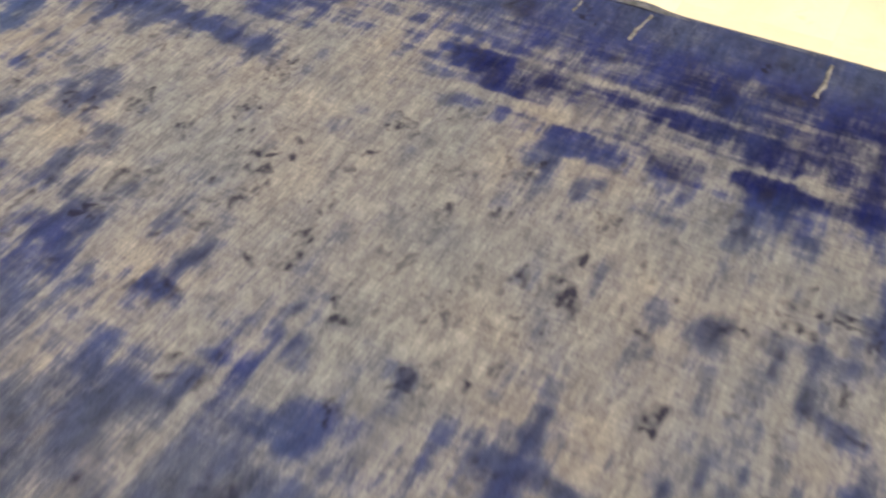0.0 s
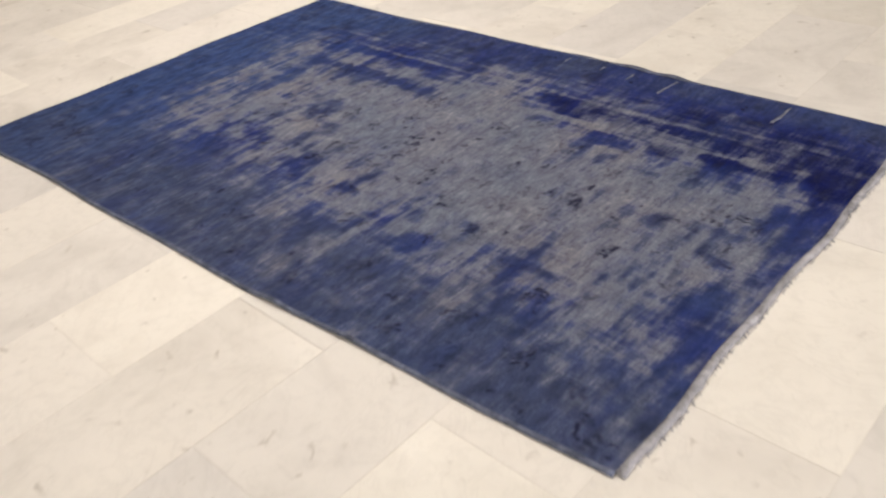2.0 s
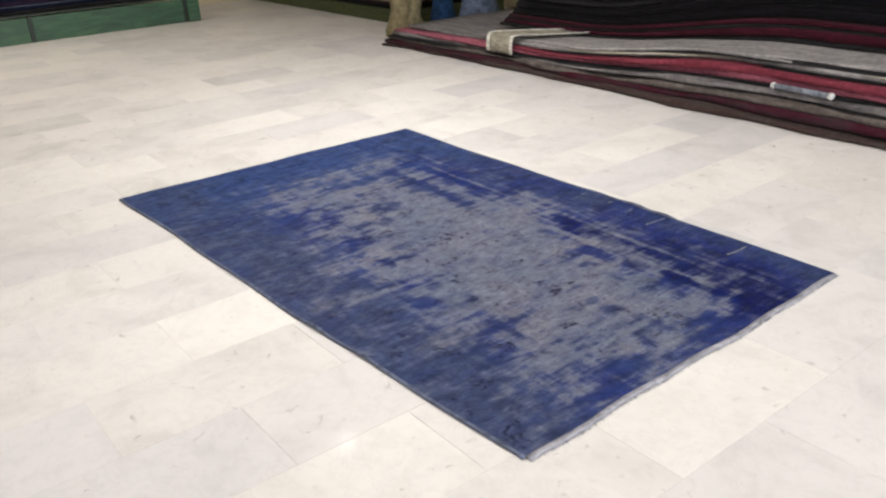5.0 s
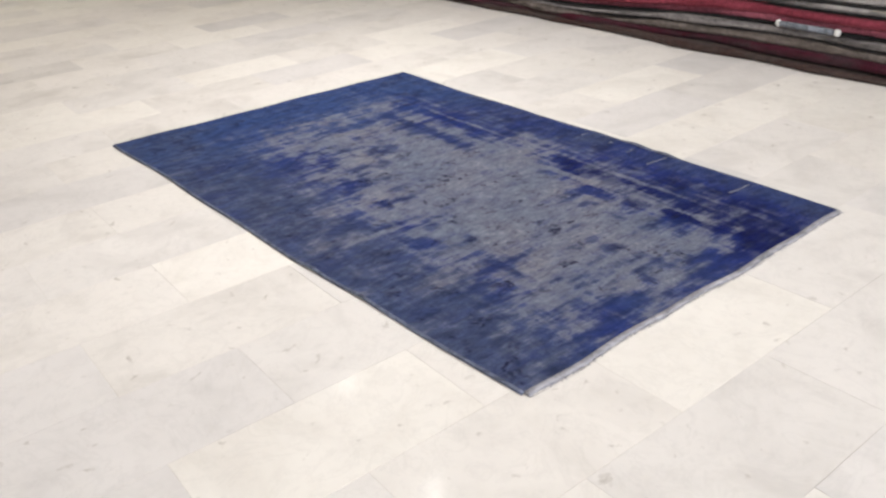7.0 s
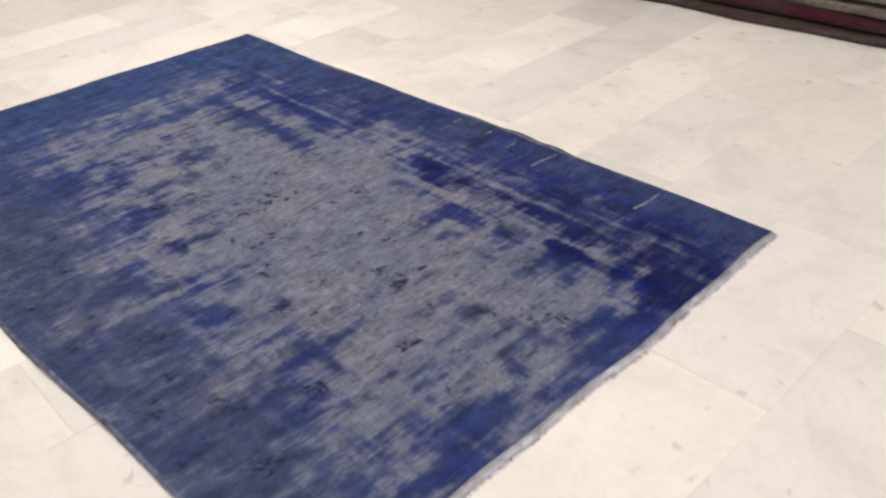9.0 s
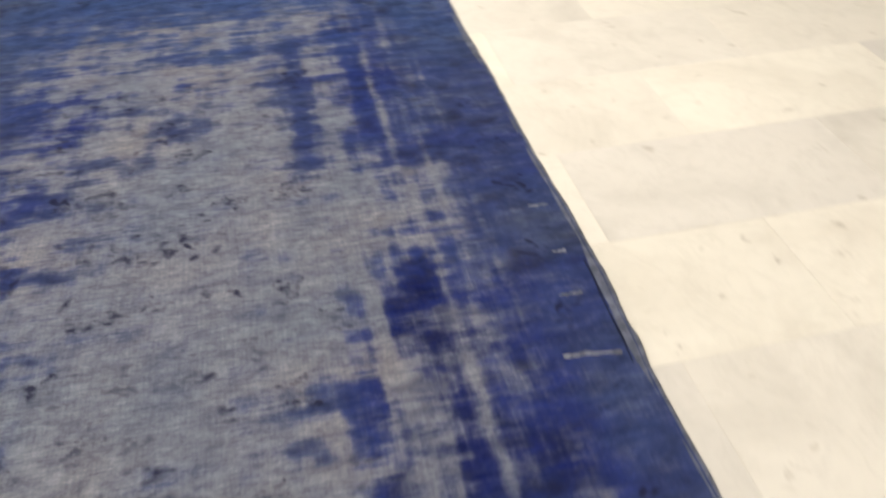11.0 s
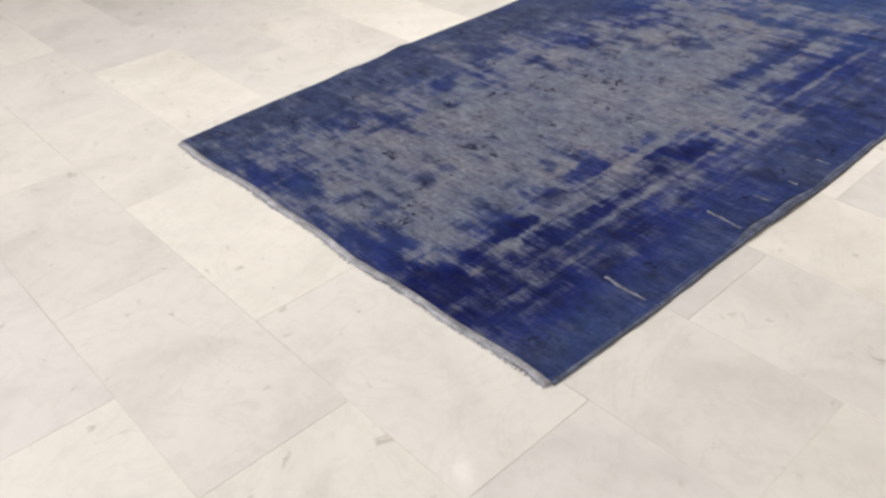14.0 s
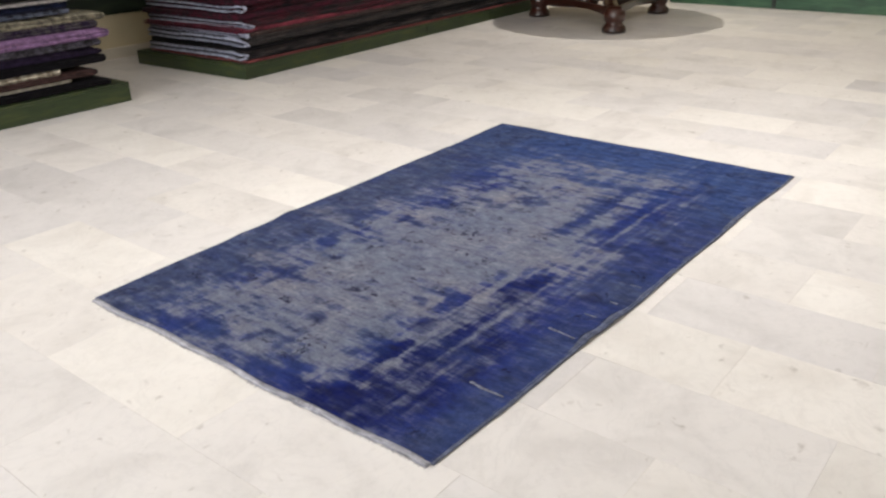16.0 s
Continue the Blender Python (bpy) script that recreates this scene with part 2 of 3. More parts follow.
# ---------------------------------------------------------------- setting
x0, x1, y0, y1 = ROOM
slab("wall_north", (x0, x1, y1, y1 + 0.2, 0, CEILING), WALL, "plain ochre plaster wall behind the rug platforms", "wall")
slab("wall_south", (x0, x1, y0 - 0.2, y0, 0, CEILING), WALL, "plain ochre plaster wall behind the rug pile", "wall")
slab("wall_east", (x1, x1 + 0.2, y0 - 0.2, y1 + 0.2, 0, CEILING), WALL, "plain ochre plaster wall behind the green platform", "wall")
# unseen west wall, left open in the middle for the added fill lamp
slab("wall_west", (x0 - 0.2, x0, y0 - 0.2, -2.2, 0, CEILING), WALL, "plain unseen ochre wall beside the opening added for fill light", "wall")
slab("wall_west_b", (x0 - 0.2, x0, 4.2, y1 + 0.2, 0, CEILING), WALL, "plain unseen ochre wall beside the opening added for fill light", "wall")
slab("wall_west_c", (x0 - 0.2, x0, -2.2, 4.2, 0, 0.3), WALL, "low unseen ochre wall under the opening added for fill light", "wall")
slab("wall_west_d", (x0 - 0.2, x0, -2.2, 4.2, 2.3, CEILING), WALL, "unseen ochre wall over the opening added for fill light", "wall")
slab("ceiling", (x0 - 0.2, x1 + 0.2, y0 - 0.2, y1 + 0.2, CEILING, CEILING + 0.2), WHITE, "white plaster ceiling with recessed downlights", "ceiling")
slab("baseboard", (x0, x1, y1 - 0.018, y1, 0, 0.085), plaster("skirting", (0.62, 0.57, 0.48)), "cream stone skirting along the ochre wall", "baseboard")

tagged(part("wall_board", box_bm(1.2, 6.6, ROOM[3] - 0.024, ROOM[3] - 0.002, 0.345, 0.95, 0.003), painted("dark_board", (0.010, 0.018, 0.010), (0.024, 0.034, 0.018), 5.0), None, "", False), "dark green painted board fixed along the ochre wall", "wall board")

glow, gn, gl, gp = tree("lamp_glow")
gp.inputs["Emission Color"].default_value = (1, 0.93, 0.82, 1)
gp.inputs["Emission Strength"].default_value = 3.0
rim_metal, rn, rl, rp = tree("brushed_rim")
rp.inputs["Metallic"].default_value, rp.inputs["Roughness"].default_value = 1.0, 0.35
rp.inputs["Base Color"].default_value = (0.6, 0.6, 0.58, 1)
first = None
for lx, ly, _ in DOWNLIGHTS:
    if first is None:
        first = thing("downlight", "round recessed ceiling downlight with metal rim", "ceiling light", pose(lx, ly, CEILING), "ceiling downlights")
        part("rim", lathe_bm([(0.155, 0.0), (0.18, -0.004), (0.182, -0.012), (0.17, -0.016), (0.154, -0.008)]), rim_metal, first)
        part("diffuser", lathe_bm([(0.153, -0.002), (0.153, -0.006), (0.02, -0.0065)]), glow, first, "glowing frosted disc")
    else:
        copy_thing(first, pose(lx, ly, CEILING))

# ---------------------------------------------------------------- the overdyed rug
A, B, C, D = Vector((0, 0)), Vector((-0.022, 1.412)), Vector((2.459, 1.55)), Vector((2.46, 0))


def on_rug(u, v):
    """Plan point of the rug; u along the long side from the webbed end, v across."""
    p = (A * (1 - u) + D * u) * (1 - v) + (B * (1 - u) + C * u) * v
    wob = 0.004 * math.sin(9 * u + 1.0) + 0.003 * math.sin(23 * u + 2.0)
    end = 0.004 * math.sin(11 * v + 0.5) + 0.003 * math.sin(27 * v)
    bow = 0.007 * v * math.sin(math.pi * min(1.0, u / 0.9))
    return p.x + end * (1 - 2 * u), p.y + wob * (1 - 2 * v) + bow


def rug_height(u, v):
    """Height of the rug's top: flat, with small ripples and edges that lift a little."""
    x = 2.46 * u
    h = 0.008 + 0.0008 * fbm(3 * x, 2.2 * v, 5)
    near, far = max(0.0, 1 - v / 0.06), max(0.0, 1 - (1 - v) / 0.06)
    for c, w, a in ((0.70, 0.05, 0.008), (0.84, 0.06, 0.008), (1.05, 0.05, 0.003)):
        h += a * math.exp(-((x - c) / w) ** 2) * near ** 1.5
    for c, w, a in ((0.62, 0.06, 0.005), (0.86, 0.05, 0.007), (1.9, 0.05, 0.003)):
        h += a * math.exp(-((x - c) / w) ** 2) * far ** 1.5
    return h


# worn and dyed patches: x, y, half length, half width, amount
WORN = [(0.43, 0.16, 0.045, 0.026, 0.62), (0.49, 0.263, 0.022, 0.014, 0.5), (0.55, 0.215, 0.05, 0.012, 0.3), (0.33, 0.155, 0.016, 0.03, 0.4), (1.97, 0.42, 0.07, 0.022, 0.55),
        (2.04, 0.36, 0.05, 0.016, 0.4), (1.95, 0.95, 0.09, 0.12, 0.28), (0.21, 1.27, 0.02, 0.04, 0.4), (0.62, 1.10, 0.02, 0.12, 0.4), (1.06, 0.36, 0.20, 0.07, 0.30),
        (0.20, 0.52, 0.14, 0.085, 0.06), (2.02, 0.62, 0.09, 0.16, 0.26), (0.90, 1.20, 0.02, 0.12, 0.32), (1.12, 1.16, 0.03, 0.10, 0.30), (1.45, 1.12, 0.02, 0.12, 0.34)]
DYED = [(0.92, 0.325, 0.034, 0.028, 0.9), (0.335, 0.405, 0.030, 0.030, 0.9), (0.328, 0.55, 0.007, 0.15, 0.42), (0.61, 0.385, 0.035, 0.022, 0.6), (0.58, 0.534, 0.03, 0.045, 0.5),
        (0.49, 0.43, 0.05, 0.025, 0.55), (0.905, 0.551, 0.03, 0.035, 0.5), (1.15, 0.445, 0.035, 0.022, 0.55), (0.31, 0.71, 0.03, 0.04, 0.5), (0.49, 0.68, 0.022, 0.035, 0.5),
        (0.06, 0.39, 0.06, 0.05, 0.5), (0.39, 1.16, 0.05, 0.05, 0.5), (0.46, 1.08, 0.06, 0.06, 0.35), (0.30, 0.98, 0.05, 0.06, 0.35), (1.66, 1.13, 0.10, 0.06, 0.5),
        (1.30, 1.05, 0.07, 0.07, 0.5), (1.06, 1.00, 0.016, 0.10, 0.4), (0.87, 0.96, 0.016, 0.08, 0.4), (1.50, 0.78, 0.05, 0.10, 0.25), (0.76, 0.315, 0.035, 0.03, 0.35)]
# y at the webbed end, slope, half width, amount, from x, to x
STRIPES = [(0.345, 0.07, 0.013, 0.55, 0.10, 0.95), (0.30, 0.02, 0.026, -0.16, 0.02, 0.80), (0.262, 0.02, 0.008, 0.34, 0.30, 0.95), (0.205, 0.0, 0.018, -0.20, 0.05, 0.6), (0.385, 0.07, 0.020, -0.30, 0.06, 0.36), (0.475, 0.005, 0.022, -0.62, 1.36, 1.92), (0.33, 0.0, 0.024, -0.42, 1.38, 1.95),
           (0.408, 0.005, 0.026, 0.40, 1.25, 2.08), (0.285, 0.006, 0.011, 0.42, 1.28, 1.85), (0.225, 0.0, 0.012, 0.20, 0.45, 1.9), (0.165, 0.0, 0.006, 0.16, 0.55, 1.8), (0.52, 0.0, 0.012, -0.16, 0.1, 0.35),
           (0.46, 0.0, 0.010, 0.18, 0.08, 0.34)]


def ease(e0, e1, v):
    t = np.clip((np.asarray(v, dtype=float) - e0) / (e1 - e0), 0.0, 1.0)
    t = t * t * (3 - 2 * t)
    return t if t.ndim else float(t)


def scatter(ix, iy, seed):
    """A fixed random number in 0..1 for each cell."""
    h = (ix.astype(np.int64) * 374761393 + iy.astype(np.int64) * 668265263 + int(seed * 9746347)) & 0xFFFFFFFF
    h = ((h ^ (h >> 13)) * 1274126177) & 0xFFFFFFFF
    return ((h ^ (h >> 16)) & 0xFFFFFFFF) / 4294967296.0


def cells(x, y, seed):
    """Smooth noise in 0..1 with a cell of one."""
    ix, iy = np.floor(x), np.floor(y)
    fx, fy = x - ix, y - iy
    fx, fy = fx * fx * (3 - 2 * fx), fy * fy * (3 - 2 * fy)
    low = scatter(ix, iy, seed) * (1 - fx) + scatter(ix + 1, iy, seed) * fx
    high = scatter(ix, iy + 1, seed) * (1 - fx) + scatter(ix + 1, iy + 1, seed) * fx
    return low * (1 - fy) + high * fy


def clouds(x, y, fx, fy, seed, octaves=3):
    """Layered noise, about -1 to 1, with its own pitch along and across the rug."""
    out, amount = 0.0, 1.0
    for k in range(octaves):
        out = out + amount * (cells(x * fx * 2 ** k + 17.3 * k, y * fy * 2 ** k + 5.1 * k, seed + k) - 0.5)
        amount *= 0.6
    return 1.6 * out


def patches(rows, x, y):
    return sum(k * np.exp(-((x - a) / r) ** 2 - ((y - b) / s) ** 2) for a, b, r, s, k in rows)


def flowers(x, y, cx, cy, size, turn, petals):
    """A knotted rosette: a heart, a ring of petals and the leaves beside it."""
    dx, dy = (x - cx) / size, (y - cy) / size
    r, a = np.hypot(dx, dy), np.arctan2(dy, dx) + turn
    star = np.exp(-((r - 0.62 - 0.25 * np.cos(petals * a)) / 0.26) ** 2) * (0.55 + 0.45 * np.cos(petals * a))
    return star + 0.8 * np.exp(-(r / 0.26) ** 2)


def rug_maps(x, y):
    """Wear, dye and dark pattern of the pile at points of the rug."""
    rng = random.Random(31)
    wx, wy = x + 0.022 * clouds(x, y, 14, 14, 3), y + 0.022 * clouds(x, y, 14, 14, 8)
    # the worn field: near edge, far edge, and its two ends
    near = 0.43 - 0.11 * ease(0.82, 0.98, x) * ease(1.34, 1.22, x) + 0.07 * ease(1.25, 1.45, x)
    far = 1.13 - 0.05 * ease(0.2, 0.6, x) - 0.13 * ease(1.2, 1.75, x)
    inside = np.minimum(np.minimum(wy - near, far - wy), np.minimum(wx - 0.10, 1.73 - wx))
    w = 0.15 + 0.38 * ease(-0.24, 0.14, inside) + 0.10 * ease(0.0, 0.25, inside)
    w = w + 0.10 * ease(-0.40, 0.0, np.minimum(y - 0.36, 1.30 - y)) * ease(2.25, 1.9, x)
    w = w + 0.15 * ease(1.70, 1.80, x) * ease(2.28, 2.05, x) * ease(0.28, 0.42, y) * ease(1.25, 1.05, y)
    w = w + 0.17 * np.exp(-((x - 0.95) / 0.50) ** 2 - ((y - 0.74) / 0.24) ** 2)
    # threads: each weft row keeps or loses its pile in runs of its own
    row = np.floor(x / 0.0075)
    runs = cells(y * 8.0 + 400 * scatter(row, row * 0, 2), row * 7.0, 6) - 0.5
    deep = np.clip(1.25 - 2.4 * np.abs(w - 0.55), 0.20, 1.0)
    w = w + deep * (0.26 * clouds(x, y, 40, 5.5, 21) + 0.20 * runs + 0.34 * clouds(x, y, 12, 8, 24) + 0.20 * clouds(x, y, 5, 42, 27) + 0.30 * clouds(x, y, 30, 20, 29))
    w = w + 0.20 * clouds(x, y, 6, 58, 33) * ease(0.50, 0.40, y) * ease(0.10, 0.2, y) + 0.16 * clouds(x, y, 46, 5, 36) * ease(1.6, 1.8, x)
    for c, slope, half, k, xa, xb in STRIPES:
        broken = np.clip(1.0 + 1.0 * clouds(x, y, 9, 4, 40 + 60 * c), 0.2, 1.5)
        w = w + 0.80 * k * broken * np.exp(-((y + 0.30 * (wy - y) - c - slope * x) / half) ** 2) * ease(xa - 0.06, xa + 0.06, x) * ease(xb + 0.06, xb - 0.06, x)
    w = w + 0.55 * patches(WORN, wx, wy) - 0.5 * patches(DYED, wx, wy)
    w = 0.42 + 0.40 * np.tanh((w - 0.42) / 0.40)
    # rosettes of the old pattern: two rows in each side border, one at each end, loose ones in the field
    ink = 0.0 * x
    fx, fy = wx + 0.016 * clouds(x, y, 42, 42, 11), wy + 0.020 * clouds(x, y, 42, 36, 14)
    spots = [(0.04 + 0.183 * k, 0.082, 0.034, 5) for k in range(14)] + [(0.06 + 0.168 * k, 1.365 + 0.006 * k, 0.036, 5) for k in range(15)]
    spots += [(0.14 + 0.155 * k, 1.262 + 0.005 * k, 0.040, 6) for k in range(15)] + [(0.13, 0.62 + 0.16 * k, 0.036, 5) for k in range(4)] + [(2.34, 0.2 + 0.17 * k, 0.036, 5) for k in range(8)]
    for k in range(11):
        for j in range(6):
            spots.append((0.24 + 0.145 * k + rng.uniform(-0.03, 0.03), 0.49 + 0.115 * j + 0.05 * (k % 2) + rng.uniform(-0.02, 0.02), rng.uniform(0.028, 0.050), rng.choice((3, 4, 5))))
    for cx, cy, size, petals in spots:
        some = np.nonzero((np.abs(x - cx) < 2 * size) & (np.abs(y - cy) < 2 * size))
        ink[some] += rng.uniform(0.35, 1.0) * flowers(fx[some], fy[some], cx, cy, size, rng.uniform(0, 6), petals)
    ink = ink * np.clip(0.75 + 1.2 * clouds(x, y, 26, 20, 52) + 0.9 * runs, 0.0, 1.4) + 0.75 * patches(DYED, wx, wy) * np.clip(0.5 + 1.2 * clouds(x, y, 40, 14, 58), 0, 1)
    # how much blue the pile took: deep by the bound corner, royal by the field, slate along the other side
    d = 0.42 + 0.46 * ease(0.62, 0.30, y) * ease(1.25, 0.35, x) * ease(0.06, 0.20, y) + 0.22 * ease(0.60, 0.30, y) * ease(0.2, 0.3, y)
    d = d + 0.12 * np.exp(-((y - 1.05) / 0.12) ** 2) - 0.24 * ease(1.08, 1.32, y) + 0.14 * clouds(x, y, 6, 6, 71) + 0.10 * clouds(x, y, 30, 8, 74) + 0.12 * patches(DYED, wx, wy)
    field = ease(-0.02, 0.10, inside)
    d = d * (1 - 0.45 * field)
    ink = ink * (1 + 0.22 * field) + 0.9 * field * np.clip(0.52 - w, 0, 0.4)
    ink = ink + (0.42 + 0.3 * ease(0.5, 0.3, y)) * (1 - field) * np.clip(clouds(x, y, 22, 15, 91) - 0.12, 0, 1)
    # a brighter steel blue towards the far end and along the bound side
    steel = ease(1.55, 2.25, x) * (1.0 - 0.45 * ease(1.1, 1.4, y)) + 0.22 * ease(0.16, 0.05, y) * ease(1.4, 0.2, x)
    return w, d, ink, np.clip(steel + 0.25 * clouds(x, y, 7, 9, 81), 0, 1)


def rug_grid(nu, nv):
    verts = []
    for j in range(nv + 1):
        for i in range(nu + 1):
            u, v = i / nu, j / nv
            verts.append((*on_rug(u, v), rug_height(u, v)))
    places = np.array(verts)
    faces = [(j * (nu + 1) + i, j * (nu + 1) + i + 1, (j + 1) * (nu + 1) + i + 1, (j + 1) * (nu + 1) + i) for j in range(nv) for i in range(nu)]
    me = bpy.data.meshes.new("pile")
    me.from_pydata(verts, [], faces)
    for name, values in zip(("wear", "dye", "ink", "steel"), rug_maps(places[:, 0], places[:, 1])):
        layer = me.attributes.new(name, "FLOAT", "POINT")
        layer.data.foreach_set("value", values.astype(np.float32))
    me.shade_smooth()
    return me


def strip_bm(path, half, thick, fuzz=0.0, seed=0.0):
    """A soft band along points (x, y, z, half width) on the floor."""
    bm = bmesh.new()
    rows = []
    for k, (px, py, pz) in enumerate(path):
        qx, qy, _ = path[min(k + 1, len(path) - 1)]
        ox, oy, _ = path[max(k - 1, 0)]
        d = Vector((qx - ox, qy - oy)).normalized()
        nrm = Vector((-d.y, d.x))
        row = []
        for a in range(9):
            s = -1 + a / 4
            e = half + (fuzz * fbm(0.35 * k, seed + (s > 0) * 7, 3) if abs(s) == 1 else 0)
            row.append(bm.verts.new((px + nrm.x * s * e, py + nrm.y * s * e, pz + thick * math.sqrt(max(0, 1 - s * s)))))
        row += [bm.verts.new((px - nrm.x * half * s, py - nrm.y * half * s, pz - 0.002)) for s in (-0.9, 0.9)]
        rows.append(row)
    for a, b in zip(rows, rows[1:]):
        for k in range(len(a)):
            bm.faces.new((a[k], b[k], b[(k + 1) % len(b)], a[(k + 1) % len(a)]))
    bm.faces.new(rows[0])
    bm.faces.new(rows[-1][::-1])
    bmesh.ops.recalc_face_normals(bm, faces=bm.faces[:])
    return bm


rug = thing("overdyed_rug", "worn blue overdyed wool rug with grey faded field on marble", "rug")
pile = new("wool_field", rug_grid(560, 340))
pile.data.materials.append(rug_pile())
pile.parent = rug
tagged(pile, "blue and grey worn wool pile")
BINDING = cloth("slate_binding", (0.15, 0.168, 0.245), 0.55, 30.0)
WEB = cloth("pale_webbing", (0.41, 0.405, 0.45), 0.6, 40.0, (1, 0.25, 1))
CREASE = cloth("pale_crease", (0.25, 0.26, 0.33), 0.4, 60.0)
DARK_LINE = cloth("navy_cord", (0.016, 0.022, 0.06), 0.6, 40.0)


def edge_path(v, off, n=120, lift=0.0):
    out = []
    for k in range(n + 1):
        u = k / n
        px, py = on_rug(u, v)
        out.append((px, py + off, max(0.004, rug_height(u, v) - 0.004) + lift))
    return out


part("selvage", strip_bm(edge_path(0, 0.005), 0.0135, 0.004, 0.003, 1), BINDING, rug, "slate blue overcast side binding")
part("selvage", strip_bm(edge_path(1, 0.003), 0.008, 0.004, 0.003, 2), BINDING, rug, "slate blue overcast side binding")
part("cord", strip_bm(edge_path(0, 0.018, 120, 0.002), 0.0020, 0.0012, 0.002, 3), DARK_LINE, rug, "dark navy line inside the binding")
part("cord", strip_bm(edge_path(1, -0.012, 120, 0.002), 0.0015, 0.0010, 0.002, 4), DARK_LINE, rug, "dark navy line inside the binding")
web = []
for k in range(91):
    px, py = on_rug(0, k / 90)
    web.append((px - 0.0045, py, 0.003))
part("webbing", strip_bm(web, 0.0120, 0.004, 0.008, 5), WEB, rug, "pale frayed cotton webbing at one end")
# loose warp ends at both short sides
fr = bmesh.new()
rng = random.Random(4)
for end in (0, 1):
    for k in range(420 if end else 300):
        v = rng.random()
        px, py = on_rug(end, v)
        if end == 0:
            px -= 0.014
        length, lean = rng.uniform(0.003, 0.011), rng.uniform(-0.005, 0.005)
        s = 1 if end else -1
        z = 0.004 + (0.004 if end else 0.0)
        pts = [(px - s * 0.004, py, z), (px + s * length * 0.5, py + lean * 0.3, z), (px + s * length, py + lean, 0.002)]
        prev = None
        for q in pts:
            ring = [fr.verts.new((q[0], q[1] - 0.0007, q[2])), fr.verts.new((q[0], q[1], q[2] + 0.0011)), fr.verts.new((q[0], q[1] + 0.0007, q[2]))]
            if prev:
                for a in range(3):
                    fr.faces.new((prev[a], prev[(a + 1) % 3], ring[(a + 1) % 3], ring[a]))
            prev = ring
tagged(part("fringe", fr, WEB, rug, "short loose cotton threads", False), kind="stuff")
# pale creases running in from the bound side
for cx, ya, yb, half in ((0.668, 0.03, 0.125, 0.0045), (0.312, 0.026, 0.135, 0.005), (1.08, 0.026, 0.062, 0.003), (0.812, 0.045, 0.085, 0.003), (0.93, 0.035, 0.06, 0.0025)):
    line = []
    for k in range(13):
        y = ya + (yb - ya) * k / 12
        line.append((cx + 0.006 * math.sin(16 * y + cx * 9) + 0.10 * (y - ya), y, rug_height(cx / 2.46, y / 1.42) + 0.0004))
    part("crease", strip_bm(line, half * 0.7, 0.0012, 0.006, cx * 50), CREASE, rug, "pale worn crease showing the warp")

# ---------------------------------------------------------------- folded and piled rugs


def folded_bm(length, depth, height, layers, seed, sag=0.006, grow=None, rag=0.02, base=0.0, fill=0.44):
    """A rug folded along its length: a sheet that runs back and forth, with round noses, swept along x."""
    t = height / layers
    line = []
    for k in range(layers):
        z = t * (k + 0.5)
        pts = [(t * 0.5 + (depth - t) * s, z) for s in (0.0, 0.04, 0.12, 0.25, 0.4, 0.55, 0.7, 0.85, 1.0)]
        if k % 2 == 0:
            pts = pts[::-1]
        line += pts
        if k < layers - 1:
            cy = pts[-1][0]
            side = -1 if k % 2 == 0 else 1
            line += [(cy + side * 0.5 * t * math.sin(a), z + t * 0.5 - t * 0.5 * math.cos(a)) for a in (0.8, 1.57, 2.34)]
    hw = t * fill
    left, right = [], []
    for k, (py, pz) in enumerate(line):
        a, b = line[max(k - 1, 0)], line[min(k + 1, len(line) - 1)]
        d = Vector((b[0] - a[0], b[1] - a[1]))
        d = d.normalized() if d.length > 1e-6 else Vector((1, 0))
        left.append((py - d.y * hw, pz + d.x * hw))
        right.append((py + d.y * hw, pz - d.x * hw))
    outline = left + right[::-1]
    bm = bmesh.new()
    steps = max(6, int(length / 0.16))
    rings = []
    for s in range(steps + 1):
        x = length * s / steps
        f = grow(x) if grow else 1.0
        shift = rag * fbm(0.9 * x, seed, 2.5) + 0.4 * rag * fbm(4.0 * x, seed, 6.5)
        drop = sag * fbm(1.3 * x, seed + 3.3, 1.5)
        rings.append([bm.verts.new((x, py + shift * (1 - py / depth), max(0.001, (base + pz) * f + (drop + sag * fbm(1.7 * py, seed + 8.8, 0.4 * x)) * (pz / height)))) for py, pz in outline])
    nn = len(outline)
    for a, b in zip(rings, rings[1:]):
        for k in range(nn):
            bm.faces.new((a[k], a[(k + 1) % nn], b[(k + 1) % nn], b[k]))
    bm.faces.new(rings[0][::-1])
    bm.faces.new(rings[-1])
    bmesh.ops.recalc_face_normals(bm, faces=bm.faces[:])
    return bm


PALETTE = {}
DARK = ("black", "charcoal", "plum", "navy", "brown", "blue", "mustard")


def wool(key, colour, second=None, streak=(0.5, 3, 3)):
    if key not in PALETTE:
        PALETTE[key] = cloth("wool_" + key, tuple((0.55 if key.split("_fl")[0] in DARK else 1.0) * c for c in colour), 0.5, 8.0, streak, second=second)
    return PALETTE[key]


